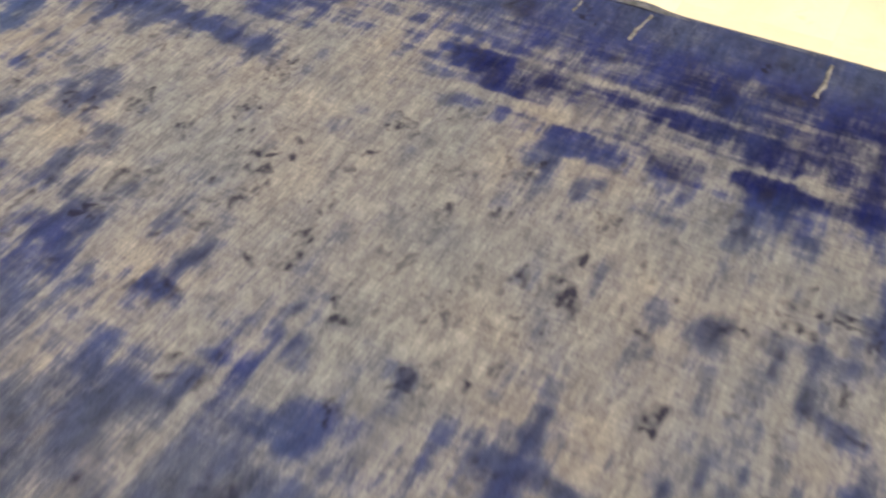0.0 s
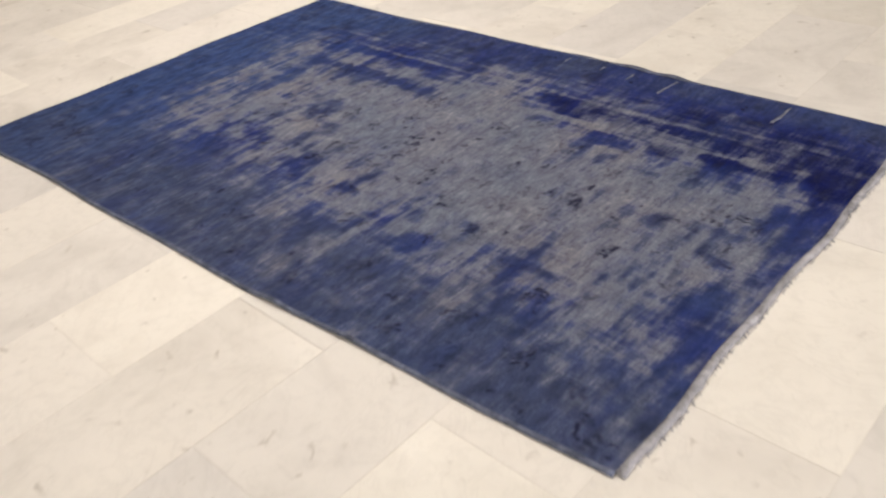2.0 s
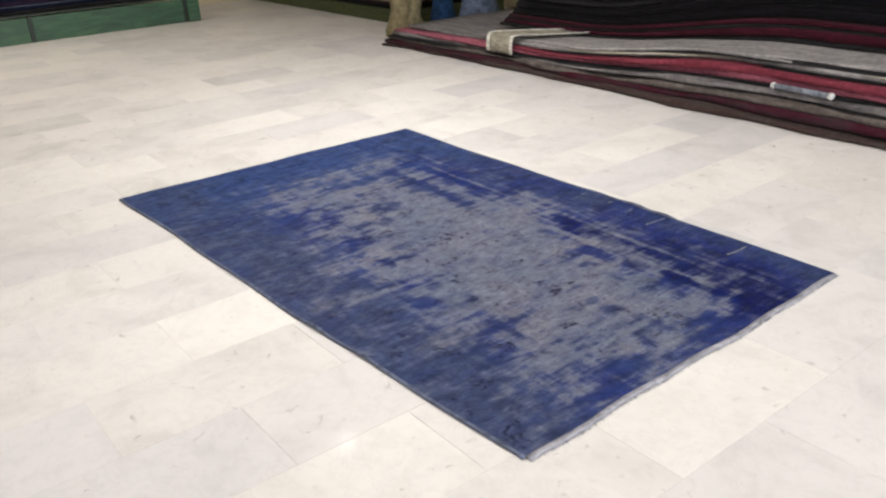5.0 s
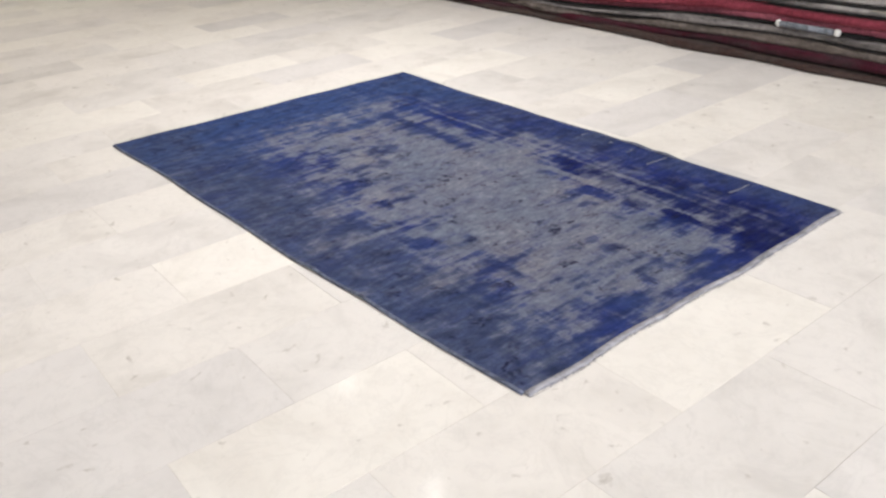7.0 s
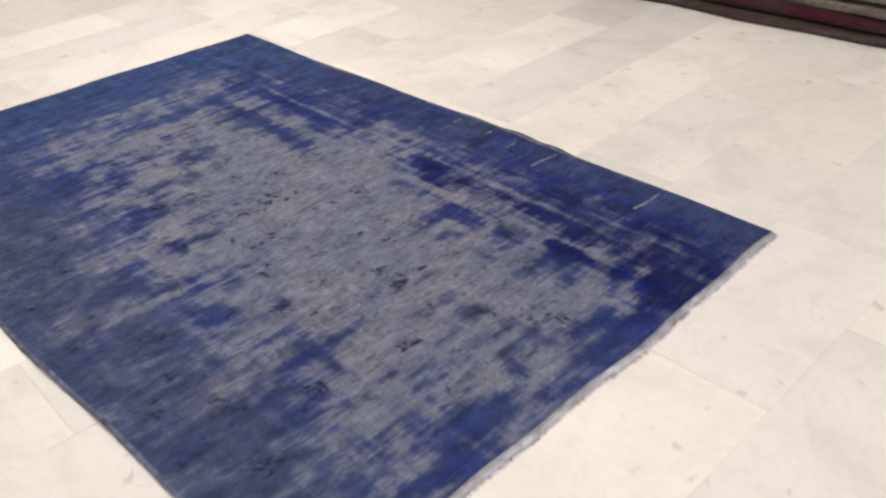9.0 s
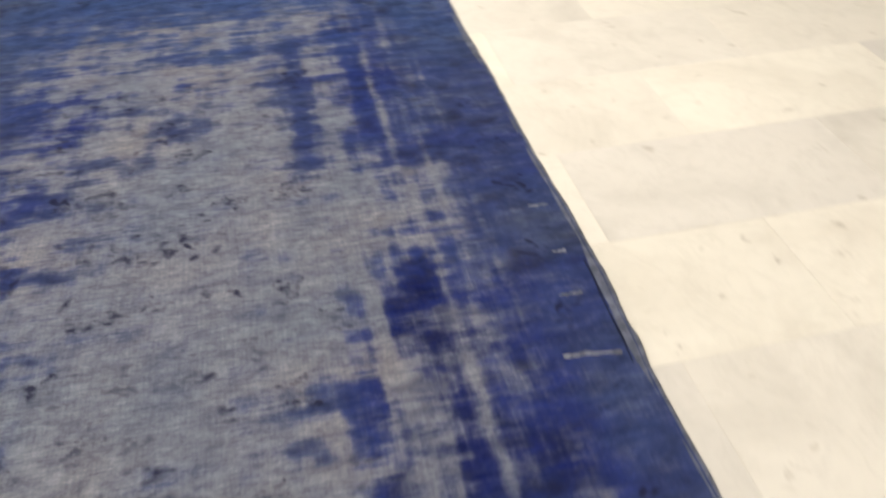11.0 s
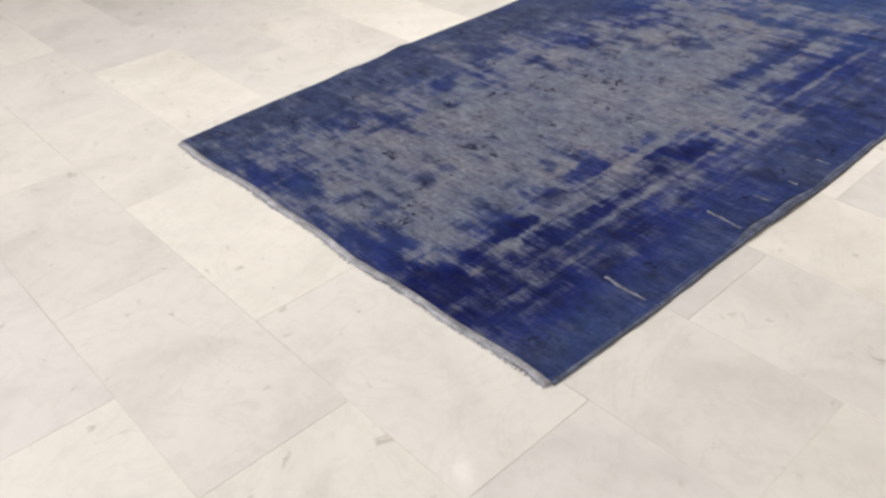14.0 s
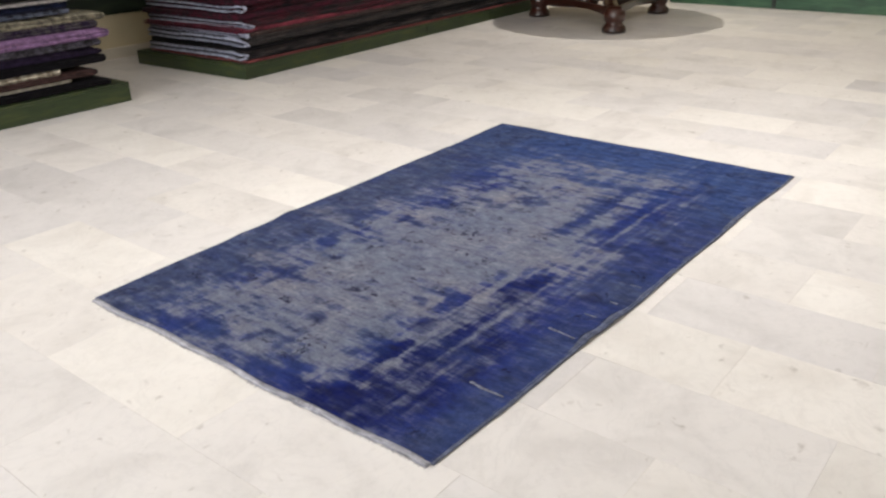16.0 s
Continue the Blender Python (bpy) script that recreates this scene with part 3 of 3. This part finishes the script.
COLOURS = {
    "black": (0.014, 0.012, 0.016), "charcoal": (0.045, 0.042, 0.045), "maroon": (0.065, 0.010, 0.022), "wine": (0.14, 0.018, 0.04), "red": (0.25, 0.048, 0.072),
    "pink": (0.44, 0.13, 0.18), "grey": (0.27, 0.25, 0.25), "warm_grey": (0.20, 0.17, 0.155), "pale_grey": (0.42, 0.39, 0.385), "brown": (0.11, 0.06, 0.055),
    "violet": (0.26, 0.15, 0.29), "plum": (0.045, 0.028, 0.07), "navy": (0.02, 0.028, 0.075), "blue": (0.045, 0.075, 0.16), "lavender": (0.50, 0.52, 0.66),
    "cream": (0.66, 0.60, 0.48), "floral": (0.30, 0.27, 0.20), "mustard": (0.32, 0.24, 0.07), "denim": (0.13, 0.15, 0.21), "rose": (0.24, 0.07, 0.07), "beige": (0.45, 0.41, 0.32)}
WORDS = {"warm_grey": "warm grey", "pale_grey": "pale grey", "floral": "grey flowered", "denim": "dusty blue"}


def folded_rug(colour, m, length, depth, height, layers, seed, where, edge=None, grow=None, rag=0.02, group="", fleck=None, base=0.0, sag=0.006):
    word = WORDS.get(colour, colour)
    ob = thing("folded_rug", f"{word} folded wool rug {where}", "folded rug", m, group)
    mat = wool(colour + (f"_flecked_{int(1000 * fleck[0])}" if fleck else ""), COLOURS[colour], fleck)
    bm = folded_bm(length, depth, height, layers, seed, sag, grow=grow, rag=rag, base=base)
    part("body", bm, mat, ob)
    if edge:
        em = wool(edge, COLOURS[edge])
        loops = 2
        bm2 = folded_bm(0.03, depth, height, loops, seed, sag, grow=grow, rag=rag, fill=0.21)
        for v in bm2.verts:
            slack = 0.10 + 0.9 * ease(0.5, 0.0, v.co.y)
            v.co.x += 0.045 * slack * fbm(5 * v.co.y, 30 * v.co.z, seed + 1.7) - 0.012 * slack
            v.co.y += 0.045 * slack * fbm(45 * v.co.z, 2.0 * seed, 4.4)
            v.co.z = max(0.001, v.co.z + 0.022 * slack * fbm(9 * v.co.y, 14 * v.co.z, seed + 5.1))
        trim = part("bound_edge", bm2, em, ob, f"{WORDS.get(edge, edge)} bound edge in loose folds")
        trim.location = (-0.026, -0.014 + 0.016 * math.sin(7 * seed), 0)
    return ob


def board_platform(name, label, m, length, depth, height, paint, joints, seed=0):
    """A low platform of painted boards: front boards with open joints, side boards and a top."""
    ob = thing(name, label, "platform", m)
    xs = [0.0] + joints + [length]
    for a, b in zip(xs, xs[1:]):
        part("front_board", box_bm(a + 0.003, b - 0.003, 0, 0.022, 0.002, height, 0.003), paint, ob, "", False)
    for side in (0.0, length - 0.022):
        part("side_board", box_bm(side, side + 0.022, 0.024, depth, 0.002, height - 0.001, 0.003), paint, ob, "", False)
    part("top_board", box_bm(0.002, length - 0.002, 0.002, depth, height + 0.0005, height + 0.018, 0.003), paint, ob, "", False)
    return ob


# north platform with long folded rugs
P1 = pose(2.41, 3.73, 0, 0, 0, 3.2)
board_platform("rug_platform", "low green painted board platform under a stack of rugs", P1, 4.15, 1.25, 0.088, GREEN, [1.02, 2.12, 3.15])
z = 0.108
RED_FLECK, GREY_FLECK, BLACK_FLECK = (0.085, 0.014, 0.026), (0.06, 0.05, 0.048), (0.014, 0.012, 0.016)
stack_one = [("rose", 0.016, 2, None, None), ("black", 0.062, 3, "lavender", GREY_FLECK), ("black", 0.034, 2, None, None), ("charcoal", 0.060, 3, "lavender", GREY_FLECK), ("brown", 0.032, 2, "lavender", GREY_FLECK),
             ("red", 0.026, 2, "wine", BLACK_FLECK), ("charcoal", 0.058, 3, "lavender", RED_FLECK), ("maroon", 0.045, 2, None, BLACK_FLECK), ("black", 0.055, 3, "lavender", RED_FLECK), ("maroon", 0.055, 3, None, BLACK_FLECK),
             ("brown", 0.05, 3, "pale_grey", RED_FLECK), ("black", 0.055, 3, None, RED_FLECK), ("wine", 0.05, 3, "lavender", BLACK_FLECK), ("charcoal", 0.06, 3, None, None)]
rs = random.Random(11)
for k, (c, h, n, e, spots) in enumerate(stack_one):
    back = 0.004 + 0.01 * k / 4 + rs.uniform(-0.006, 0.012)
    start = (0.03 if k else 0.012) + rs.uniform(0, 0.06)
    folded_rug(c, P1 @ pose(start, back, z), 4.1 - start, 1.12, h, n, 3.1 * k, "stacked on the green platform", e, group="stack on the north platform", rag=0.014, fleck=spots, sag=0.014)
    z += h

# north-west platform with a mixed stack
P2 = pose(-1.9, 3.80, 0, 0, 0, 1.2)
board_platform("rug_platform", "low dark green painted board platform under mixed rugs", P2, 3.51, 1.25, 0.105, GREEN, [1.2, 2.4])
z = 0.125
stack_two = [("black", 0.05, 0.16, None), ("cream", 0.022, 0.75, None), ("brown", 0.036, 0.36, None), ("cream", 0.036, 0.80, (0.10, 0.07, 0.05)), ("black", 0.055, 0.20, None), ("plum", 0.05, 0.24, None), ("charcoal", 0.045, 0.26, (0.10, 0.09, 0.12)),
             ("violet", 0.06, 0.12, None), ("plum", 0.045, 0.20, (0.10, 0.09, 0.09)), ("floral", 0.06, 0.08, (0.07, 0.065, 0.05)), ("denim", 0.03, 0.50, BLACK_FLECK), ("navy", 0.045, 0.62, None), ("pale_grey", 0.028, 0.60, None), ("black", 0.085, 0.40, None),
             ("mustard", 0.05, 0.34, BLACK_FLECK), ("grey", 0.05, 0.32, None), ("wine", 0.05, 0.3, None)]
for k, (c, h, short, spots) in enumerate(stack_two):
    right = 3.47 - short * 0.4
    folded_rug(c, P2 @ pose(right, 0.01 + rs.uniform(0, 0.07), z, 0, 0, 90), 1.12, right - 0.05, h, 2, 40 + 2.3 * k, "in a mixed stack on the platform", None, group="stack on the north-west platform", rag=0.06, fleck=spots, sag=0.018)
    z += h * 0.98

# south pile: long rugs lying on one another, thicker towards one end; local x runs from the far end
def swell_from(far):
    return lambda x: 1.0 + 0.62 * ease(2.9, 1.2, far - x)


PILE_FLECK = {"brown": (0.075, 0.06, 0.055), "maroon": (0.05, 0.03, 0.035), "warm_grey": (0.07, 0.055, 0.05), "grey": (0.11, 0.10, 0.10), "pink": (0.25, 0.08, 0.11), "red": (0.16, 0.025, 0.04), "pale_grey": (0.25, 0.235, 0.235)}
z = 0.0
# the charcoal rows only draw dark lines between the rugs
pile_rows = [("brown", 0.028, 2, 0.00, 4.72), ("maroon", 0.030, 2, 0.012, 4.70), ("warm_grey", 0.028, 2, 0.02, 4.66), ("charcoal", 0.006, 1, 0.022, 4.66), ("grey", 0.024, 2, 0.03, 4.64),
             ("charcoal", 0.004, 1, 0.034, 4.60), ("pink", 0.024, 2, 0.055, 4.60)]
for k, (c, h, n, back, far) in enumerate(pile_rows):
    folded_rug(c, pose(far, -1.39 - back, 0, 0, 0, 180), far - 0.08, 1.4, h, n, 80 + 1.9 * k, "in the long pile on the floor", group="long pile of rugs", grow=swell_from(far), rag=0.055, base=z, fleck=PILE_FLECK.get(c), sag=0.016)
    z += h
# thin charcoal and cream rows draw dark lines and pale piping, no extra rugs
top_rows = [("red", 0.026, 2, 0.06, 3.30), ("charcoal", 0.004, 1, 0.062, 3.34), ("pale_grey", 0.016, 1, 0.07, 3.42), ("cream", 0.003, 1, 0.085, 3.41), ("charcoal", 0.004, 1, 0.10, 3.4), ("pale_grey", 0.016, 1, 0.12, 3.38)]
for k, (c, h, n, back, far) in enumerate(top_rows):
    folded_rug(c, pose(far, -1.39 - back, 0, 0, 0, 180), far - 0.09, 1.3, h, n, 120 + 1.9 * k, "spread over the long pile of rugs", group="long pile of rugs", grow=swell_from(far), rag=0.06, base=z, fleck=PILE_FLECK.get(c), sag=0.016)
    z += h
folded_rug("grey", pose(4.5, -1.50, 0, 0, 0, 180), 1.35, 1.2, 0.022, 2, 150.0, "spread over the far end of the pile", "cream", group="long pile of rugs", rag=0.04, base=0.15)
# beige kilim flap folded over the grey rug, with two cream stripes
flap = thing("kilim_flap", "beige flat-woven rug end with cream stripes folded over the pile", "rug end")


def drape(xa, xb, out, skew=-0.85):
    """A cloth strip that hangs over the pile's front and lies back over its top; out is its distance from the pile."""
    line = [(-1.405, 0.118), (-1.404, 0.165), (-1.409, 0.212), (-1.420, 0.230), (-1.445, 0.237), (-1.50, 0.238), (-1.58, 0.236), (-1.66, 0.237), (-1.74, 0.236), (-1.82, 0.237)]
    bm = bmesh.new()
    rows = []
    for i in range(7):
        x = xa + (xb - xa) * i / 6
        outer, inner = [], []
        for k, (y, zz) in enumerate(line):
            p, q = line[max(k - 1, 0)], line[min(k + 1, len(line) - 1)]
            d = Vector((q[0] - p[0], q[1] - p[1])).normalized()
            ny, nz = d.y, -d.x
            dx, wave = skew * max(0.0, -1.43 - y), 0.003 * math.sin(14 * x + 9 * y)
            outer.append(bm.verts.new((x + dx, y + ny * out, zz + nz * out + wave)))
            inner.append(bm.verts.new((x + dx, y + ny * (out - 0.006), zz + nz * (out - 0.006) + wave)))
        rows.append(outer + inner[::-1])
    n = len(rows[0])
    for a, b in zip(rows, rows[1:]):
        for k in range(n):
            bm.faces.new((a[k], a[(k + 1) % n], b[(k + 1) % n], b[k]))
    bm.faces.new(rows[0])
    bm.faces.new(rows[-1][::-1])
    bmesh.ops.recalc_face_normals(bm, faces=bm.faces[:])
    return bm


part("band", drape(3.14, 3.38, 0.007), wool("beige", COLOURS["beige"]), flap, "beige flat-woven band")
part("stripe", drape(3.365, 3.395, 0.013), wool("cord", (0.86, 0.82, 0.73)), flap, "cream stripe")
part("stripe", drape(3.125, 3.155, 0.013), wool("cord", (0.86, 0.82, 0.73)), flap, "cream stripe")

z = 0.205
for k, (c, h, n, back, far) in enumerate([("charcoal", 0.02, 2, 0.0, 3.75), ("maroon", 0.03, 2, 0.01, 3.72), ("charcoal", 0.014, 2, 0.015, 3.7), ("maroon", 0.02, 2, 0.03, 3.7), ("black", 0.05, 3, 0.05, 3.66), ("black", 0.06, 3, 0.07, 3.64),
                                       ("charcoal", 0.04, 3, 0.08, 3.6), ("black", 0.06, 3, 0.08, 3.6), ("navy", 0.05, 3, 0.1, 3.6), ("black", 0.07, 3, 0.1, 3.55), ("black", 0.07, 3, 0.12, 3.55)]):
    folded_rug(c, pose(far, -1.84 - back, 0, 0, 0, 180), far - 0.12, 1.05, h, n, 160 + 2.7 * k, "in the tall stack behind the pile", group="tall dark stack", grow=swell_from(far), rag=0.03, base=z)
    z += h

# grey roll with white ends lying on the pile
roll = thing("cloth_roll", "small grey cloth roll with white wrapped ends lying on the rugs", "cloth roll", pose(0.97, -1.392, 0.208, 0, 90, -4))
part("core", lathe_bm([(0.004, -0.165), (0.013, -0.16), (0.015, -0.08), (0.0135, 0.0), (0.0145, 0.08), (0.013, 0.16), (0.004, 0.165)], 20), wool("dusty", (0.27, 0.29, 0.34)), roll, "dusty grey-blue cloth")
WHITE_TAPE = cloth("white_tape", (0.75, 0.74, 0.72), 0.8, 30)
for s in (-1, 1):
    part("end_wrap", lathe_bm([(0.006, s * 0.172), (0.016, s * 0.170), (0.018, s * 0.158), (0.0150, s * 0.150)], 16), WHITE_TAPE, roll, "white wrapped end")


def bundle_bm(rx, ry, height, seed, folds=0.09):
    """A soft upright bundle with folds and a slumped foot."""
    bm = bmesh.new()
    rings = []
    for j in range(25):
        s = j / 24
        grow = 1.0 + 0.25 * math.exp(-((s - 0.06) / 0.1) ** 2) - 0.12 * math.sin(5.2 * s)
        ring = []
        for k in range(40):
            a = 2 * math.pi * k / 40
            f = grow * (1 + folds * fbm(2.2 * math.cos(a), 2.2 * math.sin(a) + 3.5 * s, seed, 4))
            if j == 0:
                f *= 0.9
            ring.append(bm.verts.new((rx * f * math.cos(a), ry * f * math.sin(a), height * s)))
        rings.append(ring)
    for a, b in zip(rings, rings[1:]):
        for k in range(40):
            bm.faces.new((a[k], a[(k + 1) % 40], b[(k + 1) % 40], b[k]))
    bm.faces.new(rings[0][::-1])
    bm.faces.new(rings[-1])
    return bm


SACK = cloth("jute_sack", (0.30, 0.25, 0.145), 0.6, 14.0)
sack = part("cloth_sack", bundle_bm(0.13, 0.16, 0.62, 2.0, 0.22), SACK)
sack.location = (4.98, -1.80, 0)
tagged(sack, "crumpled beige cloth sack standing beside the rug pile", "sack")
for name, x, y, r, col, lab in (("rug_roll", 4.98, -2.22, 0.10, "navy", "upright rolled dark blue rug behind the sack"), ("rug_roll", 4.62, -2.36, 0.17, "denim", "upright rolled dusty blue rug behind the pile")):
    ob = part(name, bundle_bm(r, r, 1.25, x, 0.03), wool(col + "_roll", (0.03, 0.075, 0.17) if col == "navy" else (0.16, 0.20, 0.30)))
    ob.location = (x, y, 0)
    tagged(ob, lab, "rolled rug", "upright rug rolls")

# south-east platform with brown rugs
P3 = pose(5.35, -2.10, 0)
ob = board_platform("rug_platform", "low dark olive board platform under brown rugs", P3 @ pose(3.5, 0, 0, 0, 0, 180), 3.5, 1.2, 0.11, OLIVE, [1.1, 2.3])
z = 0.13
for k, (c, h) in enumerate([("black", 0.04), ("brown", 0.03), ("beige", 0.02), ("black", 0.05), ("brown", 0.04), ("charcoal", 0.05), ("beige", 0.03), ("black", 0.06), ("brown", 0.05)]):
    folded_rug(c, P3 @ pose(3.45, -0.03, z, 0, 0, 180), 3.3, 1.1, h, 2, 200 + k, "stacked on the olive platform", group="stack on the south-east platform", rag=0.02)
    z += h

# east platform: tall sea-green boards with corner posts
east = thing("green_plinth", "tall sea-green painted board plinth with posts under dark rugs", "platform", pose(7.6, -0.93, 0))
part("post", box_bm(-0.03, 0.11, 0.0, 0.13, 0.002, 0.30, 0.006), SEA_GREEN, east, "wider corner post", False)
for a, b in ((0.16, 1.66), (1.70, 2.75), (2.79, 3.88)):
    part("front_board", box_bm(-0.005, 0.02, a, b, 0.002, 0.235, 0.004), SEA_GREEN, east, "", False)
# near-black colour puts the gaps' shade onto the strips and top board
DARKGAP = painted("dark_gap_paint", (0.012, 0.02, 0.014), (0.03, 0.04, 0.03), 9.0)
for a in (0.13, 1.66, 2.75):
    part("gap_strip", box_bm(-0.012, 0.02, a, a + 0.04, 0.002, 0.245, 0.003), DARKGAP, east, "dark upright strip in the gap between boards", False)
part("top_board", box_bm(-0.012, 1.2, 0.135, 3.88, 0.2455, 0.265, 0.004), DARKGAP, east, "dark board painted as the shaded gap below the rugs", False)
part("side_board", box_bm(0.02, 1.2, 3.88, 3.90, 0.002, 0.24, 0.003), SEA_GREEN, east, "", False)
z = 0.267
for k, (c, h) in enumerate([("charcoal", 0.035), ("navy", 0.03), ("denim", 0.015), ("plum", 0.04), ("navy", 0.04), ("charcoal", 0.05), ("black", 0.05)]):
    folded_rug(c, pose(7.63, 2.88, z, 0, 0, -90), 3.5, 1.1, h, 2, 230 + k, "stacked on the sea-green plinth", group="stack on the east plinth", rag=0.02)
    z += h

# round pedestal table on three turned feet
table = thing("pedestal_table", "round dark mahogany table on three turned feet", "table", pose(6.09, 2.92, 0))
part("tabletop", lathe_bm([(0.0005, 0.735), (0.74, 0.735), (0.765, 0.745), (0.77, 0.755), (0.76, 0.768), (0.0005, 0.77)], 64), MAHOGANY, table)
part("column", lathe_bm([(0.16, 0.2), (0.19, 0.24), (0.12, 0.34), (0.15, 0.45), (0.11, 0.58), (0.2, 0.70), (0.34, 0.734)], 32), MAHOGANY, table)
for ang in (214.5, 95.0, 343.0):
    rad = 0.72
    c, s = math.cos(radians(ang)), math.sin(radians(ang))
    foot = part("foot", lathe_bm([(0.075, 0.003), (0.098, 0.012), (0.10, 0.05), (0.085, 0.07), (0.07, 0.085), (0.088, 0.11), (0.094, 0.16), (0.085, 0.20), (0.06, 0.225)], 28), MAHOGANY, table)
    foot.location = (rad * c, rad * s, 0)
    pad = part("foot_ring", lathe_bm([(0.078, 0.001), (0.104, 0.006), (0.106, 0.035), (0.10, 0.044)], 28), DARK_FOOT, foot, "dark worn foot ring")
    bm = bmesh.new()
    prof = [(0.10, 0.10, 0.30), (0.3, 0.11, 0.27), (0.5, 0.11, 0.22), (0.74, 0.12, 0.20)]
    rows = [[bm.verts.new((r, w, zz)) for w, zz in ((-0.05, za), (0.05, za), (0.05, zb), (-0.05, zb))] for r, za, zb in prof]
    for a, b in zip(rows, rows[1:]):
        for k in range(4):
            bm.faces.new((a[k], b[k], b[(k + 1) % 4], a[(k + 1) % 4]))
    bm.faces.new(rows[0])
    bm.faces.new(rows[-1][::-1])
    bmesh.ops.recalc_face_normals(bm, faces=bm.faces[:])
    bmesh.ops.bevel(bm, geom=bm.edges[:], offset=0.008, segments=2, affect="EDGES")
    arm = part("leg", bm, MAHOGANY, table)
    arm.rotation_euler = (0, 0, radians(ang))
apron = bmesh.new()
feet = [Vector((0.72 * math.cos(radians(a)), 0.72 * math.sin(radians(a)))) for a in (214.5, 95.0, 343.0)]
for a, b in zip(feet, feet[1:] + feet[:1]):
    d = (b - a).normalized()
    nrm = Vector((-d.y, d.x)) * 0.015
    rows = []
    for k in range(13):
        s = k / 12
        p = a + (b - a) * s
        low = 0.12 + 0.05 * math.sin(math.pi * s)
        rows.append([apron.verts.new((p.x + o.x, p.y + o.y, zz)) for o, zz in ((nrm, low), (-nrm, low), (-nrm, 0.215), (nrm, 0.215))])
    for q, r in zip(rows, rows[1:]):
        for k in range(4):
            apron.faces.new((q[k], r[k], r[(k + 1) % 4], q[(k + 1) % 4]))
bmesh.ops.recalc_face_normals(apron, faces=apron.faces[:])
part("stretcher", apron, MAHOGANY, table, "shaped stretcher boards between the feet", False)

# ---------------------------------------------------------------- marble floor, tile by tile
TW, TL, SKEW = 0.308, 0.63, 0.011
floor = tagged(part("floor", box_bm(ROOM[0] - 0.2, ROOM[1] + 0.2, ROOM[2] - 0.2, ROOM[3] + 0.2, -0.12, -0.0009), GROUT, None, "", False), "polished white marble tiles laid in running bond", "floor", kind="structure")


def tile_bm():
    w, h, b = TW / 2 - 0.0004, TL / 2 - 0.0004, 0.0005
    bm = bmesh.new()
    rings = [[bm.verts.new((sx * (w - i), sy * (h - i), zz)) for sx, sy in ((-1, -1), (1, -1), (1, 1), (-1, 1))] for i, zz in ((0, -0.01), (0, -b), (b, 0))]
    for a, c in zip(rings, rings[1:]):
        for k in range(4):
            bm.faces.new((a[k], a[(k + 1) % 4], c[(k + 1) % 4], c[k]))
    bm.faces.new(rings[-1])
    return bm


tile_meshes = []
for m in MARBLE:
    me = bpy.data.meshes.new("tile")
    bm = tile_bm()
    bm.to_mesh(me)
    bm.free()
    me.materials.append(m)
    tile_meshes.append(me)
TONE = {(-5, 2): 2, (-1, 4): 2, (-2, 4): 2, (-1, 5): 2, (1, 0): 2, (4, 3): 2, (-1, 0): 3, (3, 0): 3, (5, 4): 3, (5, -1): 3, (-3, 2): 1, (0, 0): 1, (0, -1): 1, (2, -1): 1, (7, 4): 1, (7, 3): 1, (-2, 3): 1, (-4, 1): 3, (-4, 2): 3, (1, 4): 0, (5, 0): 1}
far_rows = {0: bmesh.new(), 1: bmesh.new(), 2: bmesh.new(), 3: bmesh.new()}
tr = random.Random(21)
count = 0
for i in range(-17, 28):
    for k in range(-7, 11):
        cx = 0.636 + TW * (i + 0.5)
        cy = (-0.388 if i % 2 == 0 else -0.698) + TL * (k + 0.5)
        px, py = cx - SKEW * cy, cy + SKEW * cx
        tone = TONE.get((i, k), tr.choice((0, 0, 0, 0, 1, 1, 3, 3, 3, 2)))
        if not (ROOM[0] - 0.1 < px < ROOM[1] + 0.1 and ROOM[2] - 0.2 < py < ROOM[3] + 0.2):
            continue
        m = pose(px, py, tr.uniform(-0.0003, 0.0003), tr.uniform(-0.04, 0.04), tr.uniform(-0.06, 0.06), math.degrees(SKEW))
        if -1.3 < px < 4.6 and -1.5 < py < 2.9 and count < 300:
            t = new("tile", tile_meshes[tone])
            t.parent = floor
            t.matrix_world = m
            count += 1
        else:
            far_rows[tone].from_mesh(tile_meshes[tone])
            far_rows[tone].verts.ensure_lookup_table()
            for v in far_rows[tone].verts[-12:]:
                v.co = m @ v.co
for tone, bm in far_rows.items():
    tagged(part("far_tiles", bm, MARBLE[tone], floor, "", False), kind="stuff")
